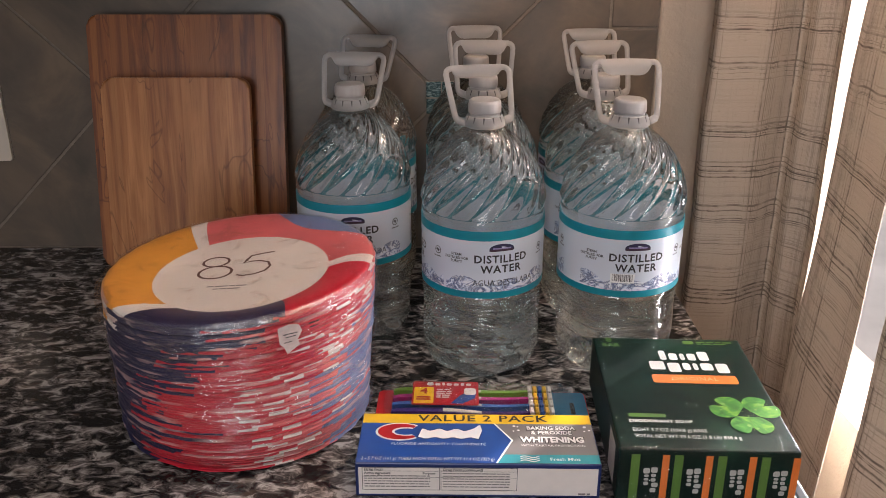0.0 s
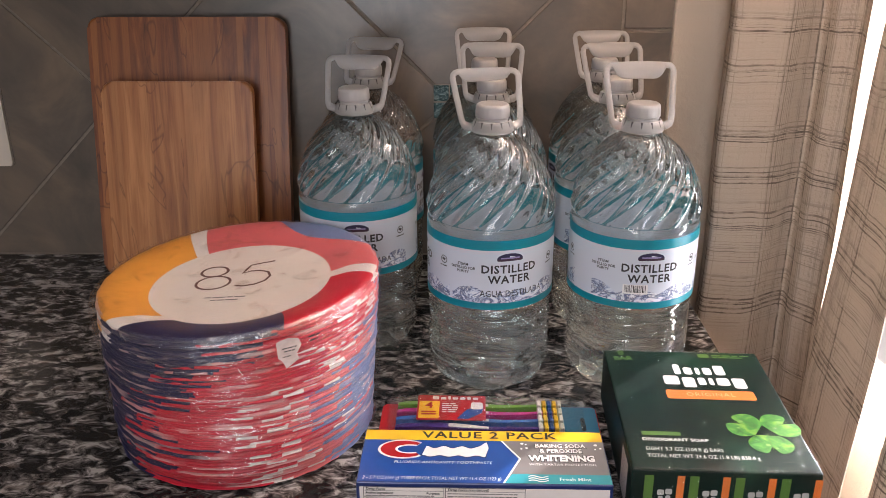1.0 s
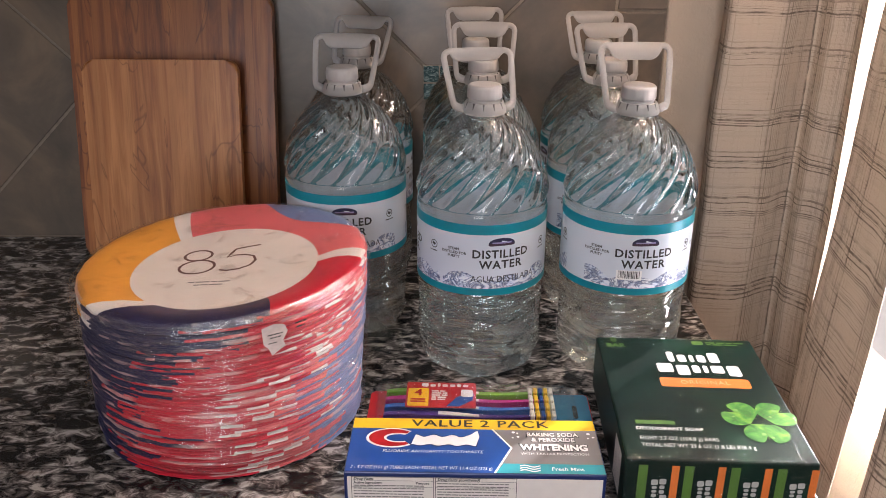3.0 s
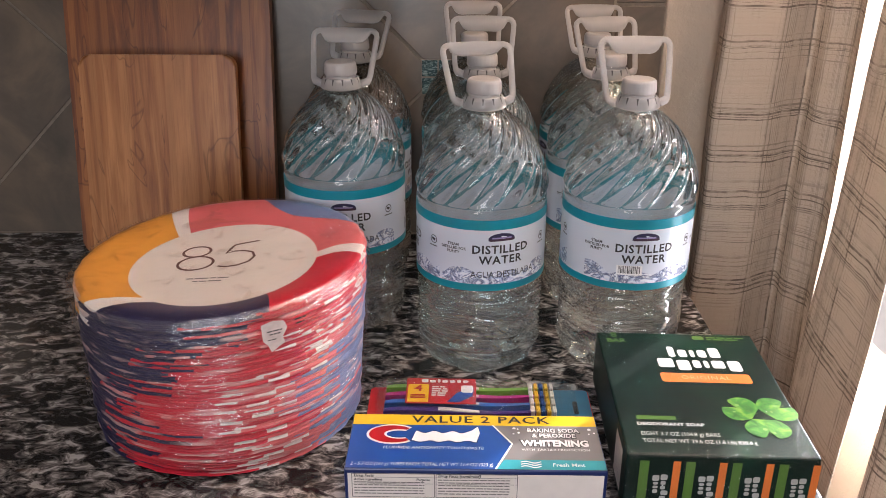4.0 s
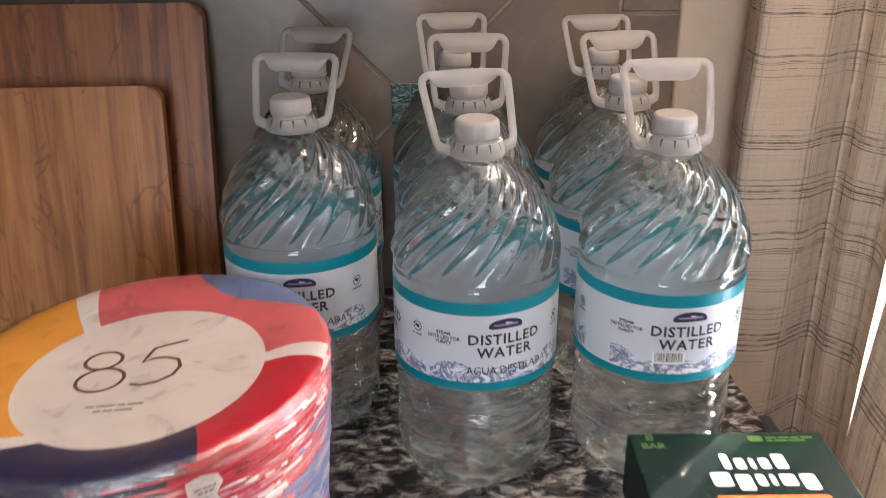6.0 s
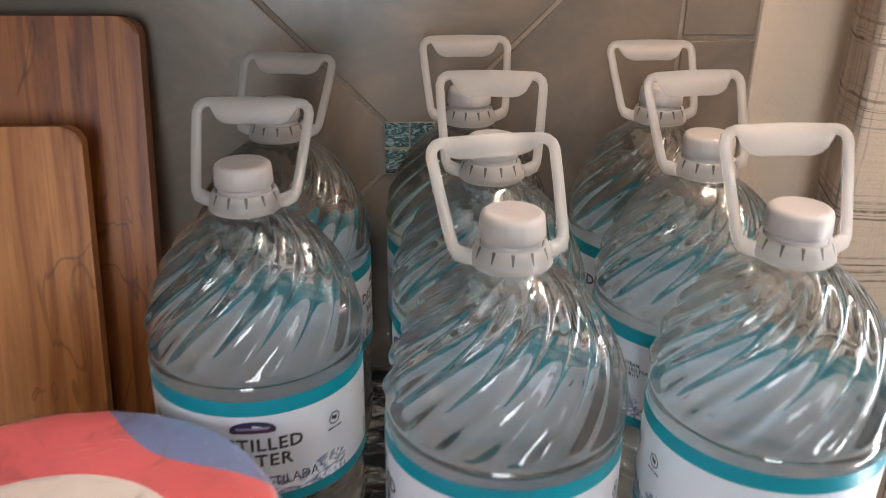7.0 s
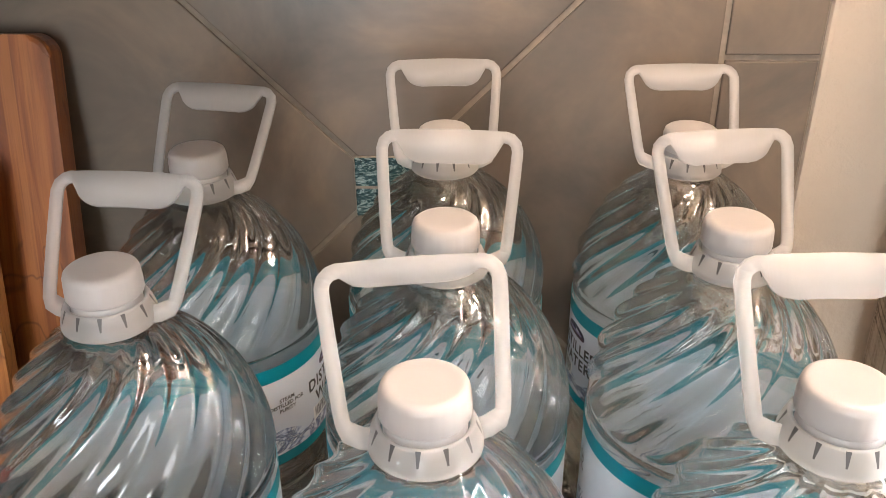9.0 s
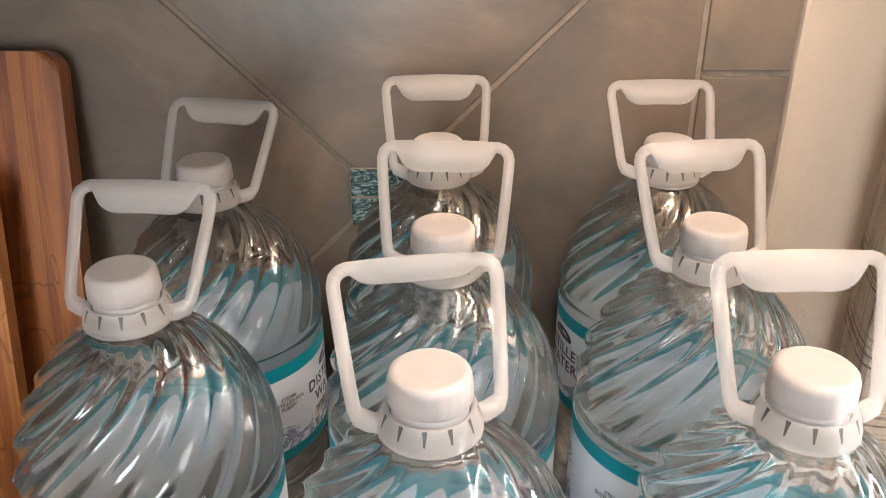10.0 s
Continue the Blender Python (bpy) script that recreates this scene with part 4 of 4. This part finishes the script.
    panel = part("fact_panel", flat([(x0 + 0.002, 0.003), (x1 - 0.002, 0.003), (x1 - 0.002, H - 0.0045), (x0 + 0.002, H - 0.0045)], front), CARD, t, "white panel with small print")
    up2 = Matrix.Translation((0, -0.0003, 0)) @ front
    frame_bm = bmesh.new()
    for a, b, c, d in ((-0.109, -0.036, 0.008, 0.0335), (-0.035, 0.037, 0.008, 0.0335)):
        for lo, hi in (((a, d - 0.0005), (b, d)), ((a, c), (b, c + 0.0005)), ((a, c), (a + 0.0005, d)), ((b - 0.0005, c), (b, d)), ((a, d - 0.0042), (b, d - 0.0039)), ((a, d - 0.011), (b, d - 0.0107))):
            frame_bm.faces.new([frame_bm.verts.new(p) for p in ((lo[0], lo[1], 0), (hi[0], lo[1], 0), (hi[0], hi[1], 0), (lo[0], hi[1], 0))])
    part("panel_lines", flat(mesh_of(frame_bm), up2), INK, panel)
    part("lettering", flat(text("Drug Facts", 0.004, 0.0001, "LEFT", slant=0.2), up2 @ Matrix.Translation((-0.107, 0.0312, 0))), INK, panel)
    part("lettering", flat(text("Drug Facts (continued)", 0.004, 0.0001, "LEFT", slant=0.2), up2 @ Matrix.Translation((-0.033, 0.0312, 0))), INK, panel)
    part("lettering", flat(text("Active ingredient", 0.0036, 0.0001, "LEFT"), up2 @ Matrix.Translation((-0.107, 0.027, 0))), INK, panel)
    part("lettering", flat(text("Purpose", 0.0036, 0.0001, "LEFT"), up2 @ Matrix.Translation((-0.052, 0.027, 0))), INK, panel)
    rows = [(-0.107, -0.045, 0.0235 - 0.003 * k, 0.0011) for k in range(5)] + [(-0.033, 0.03, 0.0265 - 0.003 * k, 0.0011) for k in range(6)] + [(0.095, 0.106, 0.004, 0.002)]
    part("small_print", flat(mesh_of(bars(rows, 0.9, 5)), up2), FINE, panel)


toothpaste()

# ---------------------------------------------------------------- soap carton
def soap():
    W, D, H = 0.165, 0.2175, 0.06
    s = root("soap_box", pose(0.2492, 0.7725, 0.0005, 0, 0, -2.5), "dark green carton of eight soap bars in clear film", "soap box")
    part("carton", box((-W / 2, -D / 2, 0), (W / 2, D / 2, H), 0.002), GREENBOX, s, "dark green printed carton")
    up = lambda d: Matrix.Translation((0, 0, H + d))
    top = lambda name, shape, mat, d, label="", at=(0, 0), turn=0: part(name, flat(shape, up(d) @ pose(at[0], at[1], 0, 0, 0, turn)), mat, s, label)
    # the maker's mark as plain white shapes in two rows
    bm = bmesh.new()
    for x0, x1, y, h in ((-0.026, -0.019, 0.0, 0.021), (-0.016, -0.007, 0, 0.015), (-0.004, 0.001, 0, 0.015), (0.004, 0.013, 0, 0.015), (0.016, 0.027, 0, 0.02),
                         (-0.04, -0.024, -0.021, 0.018), (-0.021, -0.008, -0.026, 0.02), (-0.005, 0.003, -0.021, 0.015), (0.006, 0.011, -0.021, 0.015), (0.014, 0.027, -0.021, 0.015), (0.03, 0.043, -0.026, 0.02)):
        bm.faces.new([bm.verts.new((px, py, 0)) for px, py in rounded(x0, y, x1, y + h, 0.003, 4)])
    top("white_mark", mesh_of(bm), WHITE, 0.0003, "white chunky mark in two rows", (0.012, 0.058))
    top("orange_bar", rounded(-0.044, -0.0085, 0.044, 0.0085, 0.003), ORANGE, 0.0003, "orange bar", (0.014, 0.018))
    top("lettering", text("ORIGINAL", 0.0095, spread=1.15), PEACH, 0.0005, "", (0.014, 0.018))
    top("lettering", text("DEODORANT SOAP", 0.0064, 0.0002, "LEFT", squeeze=1.05), WHITE, 0.0003, "", (-0.067, -0.063))
    top("lettering", text("EIGHT 3.7 OZ (104.8 g) BARS", 0.0078, 0, "LEFT", squeeze=0.72), WHITE, 0.0003, "", (-0.066, -0.078))
    top("lettering", text("TOTAL NET WT 29.6 OZ (1.8 LB) 838.4 g", 0.0078, 0, "LEFT", squeeze=0.72), WHITE, 0.0003, "", (-0.066, -0.0885))
    top("lime_tab", rounded(-0.018, -0.003, 0.018, 0.003, 0.001), LIME, 0.0003, "pale green tab", (-0.048, -0.053))
    top("lettering", text("8", 0.014, 0.0004), LIME, 0.0003, "", (-0.065, 0.102))
    top("lettering", text("BAR", 0.011, 0.0004), LIME, 0.0003, "", (-0.064, 0.09))
    top("small_print", mesh_of(bars([(-0.015, 0.025, 0, 0.0025), (-0.015, 0.02, -0.004, 0.0025)], seed=9)), LIME, 0.0003, "", (0.048, 0.099))
    top("lime_mark", rounded(-0.006, -0.004, 0.006, 0.004, 0.002), LIME, 0.0003, "", (0.024, 0.099))
    # clover
    for k, a in enumerate((35, 148, 268)):
        pts = []
        for i in range(40):
            u = 2 * math.pi * i / 40
            w = 0.036 * abs(math.cos(u / 2)) ** 0.5 * (1 - 0.34 * math.exp(-(u - 0) ** 2 * 14) - 0.34 * math.exp(-(u - 2 * math.pi) ** 2 * 14))
            th = (u if u <= math.pi else u - 2 * math.pi) * 0.3
            pts.append((w * math.cos(th), w * math.sin(th) * 1.35))
        top("clover_leaf", pts[:20] + pts[21:], CLOVER, 0.0003 + 0.0002 * k, "green clover leaf", (0.05, -0.046), a)
    for x, y, a in ((0.05, -0.046, 35), (0.05, -0.046, 148), (0.05, -0.046, 268)):
        top("vein", [(0.004, -0.0005), (0.03, -0.0002), (0.03, 0.0002), (0.004, 0.0005)], LIME, 0.0009, "", (x, y), a)
    for x, y, r in ((0.066, -0.03, 0.0022), (0.074, -0.036, 0.0014), (0.031, -0.03, 0.002), (0.026, -0.041, 0.0014), (0.046, -0.068, 0.0021), (0.053, -0.073, 0.0014), (0.06, -0.04, 0.0012)):
        top("dew_drop", rounded(-r, -r, r, r, r * 0.95, 4), PEARL, 0.001, "pale printed dew drop", (x, y))
    # film that wraps the carton
    part("film", box((-W / 2 - 0.0008, -D / 2 - 0.0008, 0.0005), (W / 2 + 0.0008, D / 2 + 0.0008, H + 0.0014), 0.003, 3), THINFILM, s, "clear glossy film")
    # ends of the single bars along the front, and the white panel on the flank
    front = Matrix.Translation((0, -D / 2 - 0.0003, 0)) @ pose(0, 0, 0, 90)
    for i in range(4):
        x = -0.064 + i * 0.0395
        for name, lo, hi, mat in (("lime_end", -0.007, 0.001, LIME), ("orange_end", 0.0215, 0.028, ORANGE)):
            part(name, flat([(x + lo, 0.004), (x + hi, 0.004), (x + hi, H - 0.006), (x + lo, H - 0.006)], front), mat, s, "")
        b = bmesh.new()
        for y, h, dx, w in ((0.02, 0.004, 0.006, 0.0045), (0.025, 0.003, 0.006, 0.0045), (0.029, 0.003, 0.006, 0.0045), (0.033, 0.006, 0.005, 0.006), (0.012, 0.005, 0.0125, 0.0055), (0.018, 0.005, 0.0135, 0.006), (0.024, 0.004, 0.0125, 0.0045), (0.029, 0.004, 0.0125, 0.0045), (0.034, 0.006, 0.012, 0.006)):
            b.faces.new([b.verts.new((px, py, 0)) for px, py in rounded(x + dx, y, x + dx + w, y + h, 0.0015, 3)])
        part("white_mark", flat(mesh_of(b), front), DULL, s)
    side = Matrix.Translation((-W / 2 - 0.0003, 0, 0)) @ pose(0, 0, 0, 90, 0, -90)
    part("white_panel", flat([(0.055, 0.006), (0.09, 0.006), (0.09, 0.05), (0.055, 0.05)], side), CARD, s)


soap()

# ---------------------------------------------------------------- toothbrush pack
def toothbrushes():
    W, D = 0.235, 0.07
    t = root("toothbrush_pack", pose(0.0435, 0.828, 0.0005, 0, 0, -1.3), "four toothbrushes in a blister pack with a red card", "toothbrushes")
    part("backing_card", prism(rounded(-W / 2, -D / 2, W / 2, D / 2, 0.006), 0, 0.0008), RED, t, "red backing card")
    part("card_end", prism(rounded(0.06, -D / 2 + 0.001, W / 2 - 0.001, D / 2 - 0.001, 0.005), 0.0009, 0.0012), CARDBLUE, t, "blue end of the card")
    part("hang_hole", flat(rounded(0.098, -0.012, 0.103, 0.012, 0.0024), Matrix.Translation((0, 0, 0.0014))), INK, t, "dark hanging slot")
    for x0, x1 in ((-0.116, -0.109), (0.108, 0.115)):
        part("green_tab", flat(rounded(x0, -0.03, x1, -0.018, 0.0008), Matrix.Translation((0, 0, 0.0015))), LIME, t, "small green tab")
    for i, mat in enumerate(BRUSH):
        y = 0.024 - i * 0.0145
        pts = []
        for k in range(25):
            u = k / 24
            x = -0.1 + 0.17 * u
            w = 0.0028 + 0.0022 * math.exp(-((u - 0.35) / 0.2) ** 2) - 0.0012 * max(0, u - 0.6) * 2
            pts.append((x, y + 0.003 * math.sin(u * 7), w))
        outline = [(x, yy + w) for x, yy, w in pts] + [(x, yy - w) for x, yy, w in pts[::-1]]
        b = part("toothbrush", prism(outline, 0.0015, 0.009, 0.0018), mat, t)
        grip = [(x, yy + w * 0.6) for x, yy, w in pts[8:15]] + [(x, yy - w * 0.6) for x, yy, w in pts[14:7:-1]]
        part("grip", prism(grip, 0.0091, 0.0098, 0.0003), BRISTLE, b, "white grip")
        for n in range(5):
            x = 0.052 + n * 0.0055
            part("bristles", box((x, y - 0.0055, 0.002), (x + 0.0042, y + 0.0055, 0.0125), 0.0008, 1), (BRISTLE, YELLOW, CBLUE, YELLOW, BRISTLE)[n], b)
    card = part("front_card", prism(rounded(-0.078, -0.014, -0.004, 0.0345, 0.002), 0.0128, 0.0134), RED, t, "red front card")
    z = 0.0138
    part("yellow_tab", flat(rounded(-0.076, -0.012, -0.054, 0.022, 0.001), Matrix.Translation((0, 0, z))), YELLOW, card, "yellow tab")
    part("lettering", flat(text("4", 0.017, 0.0004), pose(-0.065, 0.013, z + 0.0003)), RED, card)
    part("small_print", flat(mesh_of(bars([(-0.073, -0.057, -0.001 - 0.0045 * k, 0.003) for k in range(2)], seed=6)), Matrix.Translation((0, 0, z + 0.0003))), RED, card)
    bm = bmesh.new()
    for x0, x1, h in ((-0.062, -0.055, 0.007), (-0.053, -0.047, 0.005), (-0.045, -0.042, 0.007), (-0.04, -0.034, 0.005), (-0.032, -0.026, 0.005), (-0.024, -0.02, 0.006), (-0.018, -0.012, 0.005)):
        bm.faces.new([bm.verts.new((px, py, 0)) for px, py in rounded(x0, 0.0255, x1, 0.0255 + h, 0.0015, 3)])
    part("white_mark", flat(mesh_of(bm), Matrix.Translation((0, 0, z))), WHITE, card)
    part("small_print", flat(mesh_of(bars([(-0.051, -0.034, 0.016 - 0.004 * k, 0.0022) for k in range(5)], seed=7)), Matrix.Translation((0, 0, z))), WHITE, card)
    part("brush_picture", flat([(-0.035, -0.012), (-0.022, -0.012), (-0.008, 0.0), (-0.006, 0.012), (-0.013, 0.014), (-0.024, 0.006)], Matrix.Translation((0, 0, z))), CBLUE, card)
    part("brush_picture", flat(rounded(-0.02, 0.006, -0.007, 0.02, 0.003), Matrix.Translation((0, 0, z + 0.0003))), WHITE, card)
    part("blister", prism(rounded(-0.108, -0.031, 0.1, 0.032, 0.008), 0.001, 0.0145, 0.004), BLISTER, t, "clear plastic blister")


toothbrushes()

# ---------------------------------------------------------------- wall tiles, piece by piece
def clip(poly, a, b, c):
    """Keeps the side of the line a*x + b*z <= c."""
    out = []
    for p, q in zip(poly, poly[1:] + poly[:1]):
        dp, dq = a * p[0] + b * p[1] - c, a * q[0] + b * q[1] - c
        if dp <= 0:
            out.append(p)
        if dp * dq < 0:
            t = dp / (dp - dq)
            out.append((p[0] + t * (q[0] - p[0]), p[1] + t * (q[1] - p[1])))
    return out


def tile(poly):
    me = mesh_of(prism(poly, 0, 0.008, 0.0012))
    ob = part("tile", me, TILE, north)
    ob.matrix_basis = pose(0, WALL_Y + 0.008, 0, 90)


CX, CZ, STEP, GAP, RIGHT = -0.002, 0.247, 0.2515, 0.0022, 0.248
for i in range(-8, 3):
    for k in range(-4, 4):
        if (i + k) % 2 == 0:
            continue
        x, z = CX + i * STEP, CZ + k * STEP
        h = STEP - GAP * 1.414
        poly = [(x - h, z), (x, z - h), (x + h, z), (x, z + h)]
        for a, b, c in ((1, 0, RIGHT - GAP), (-1, 0, 2.1), (0, 1, 0.62), (0, -1, -0.0015)):
            poly = clip(poly, a, b, c) if poly else poly
        if len(poly) >= 3:
            tile(poly)
for z0, z1 in ((0.0015, 0.3475), (0.352, 0.62)):
    tile([(RIGHT + GAP, z0), (0.3185, z0), (0.3185, z1), (RIGHT + GAP, z1)])
for cx in (CX - 2 * STEP, CX):
    for dx in (-0.0235, 0.0005):
        for dz in (-0.0255, 0.0005):
            m = box((cx + dx, 0, CZ + dz), (cx + dx + 0.0225, 0.007, CZ + dz + 0.0235), 0.001)
            ob = part("mosaic_piece", m, MOSAIC, north, "iridescent blue-green glass mosaic piece")
            ob.matrix_basis = pose(0, WALL_Y - 0.0035, 0)
    ob = part("mosaic_bed", box((cx - 0.0242, 0, CZ - 0.0262), (cx + 0.0236, 0.004, CZ + 0.0246), 0.0005), GROUT, north)
    ob.matrix_basis = pose(0, WALL_Y - 0.002, 0)
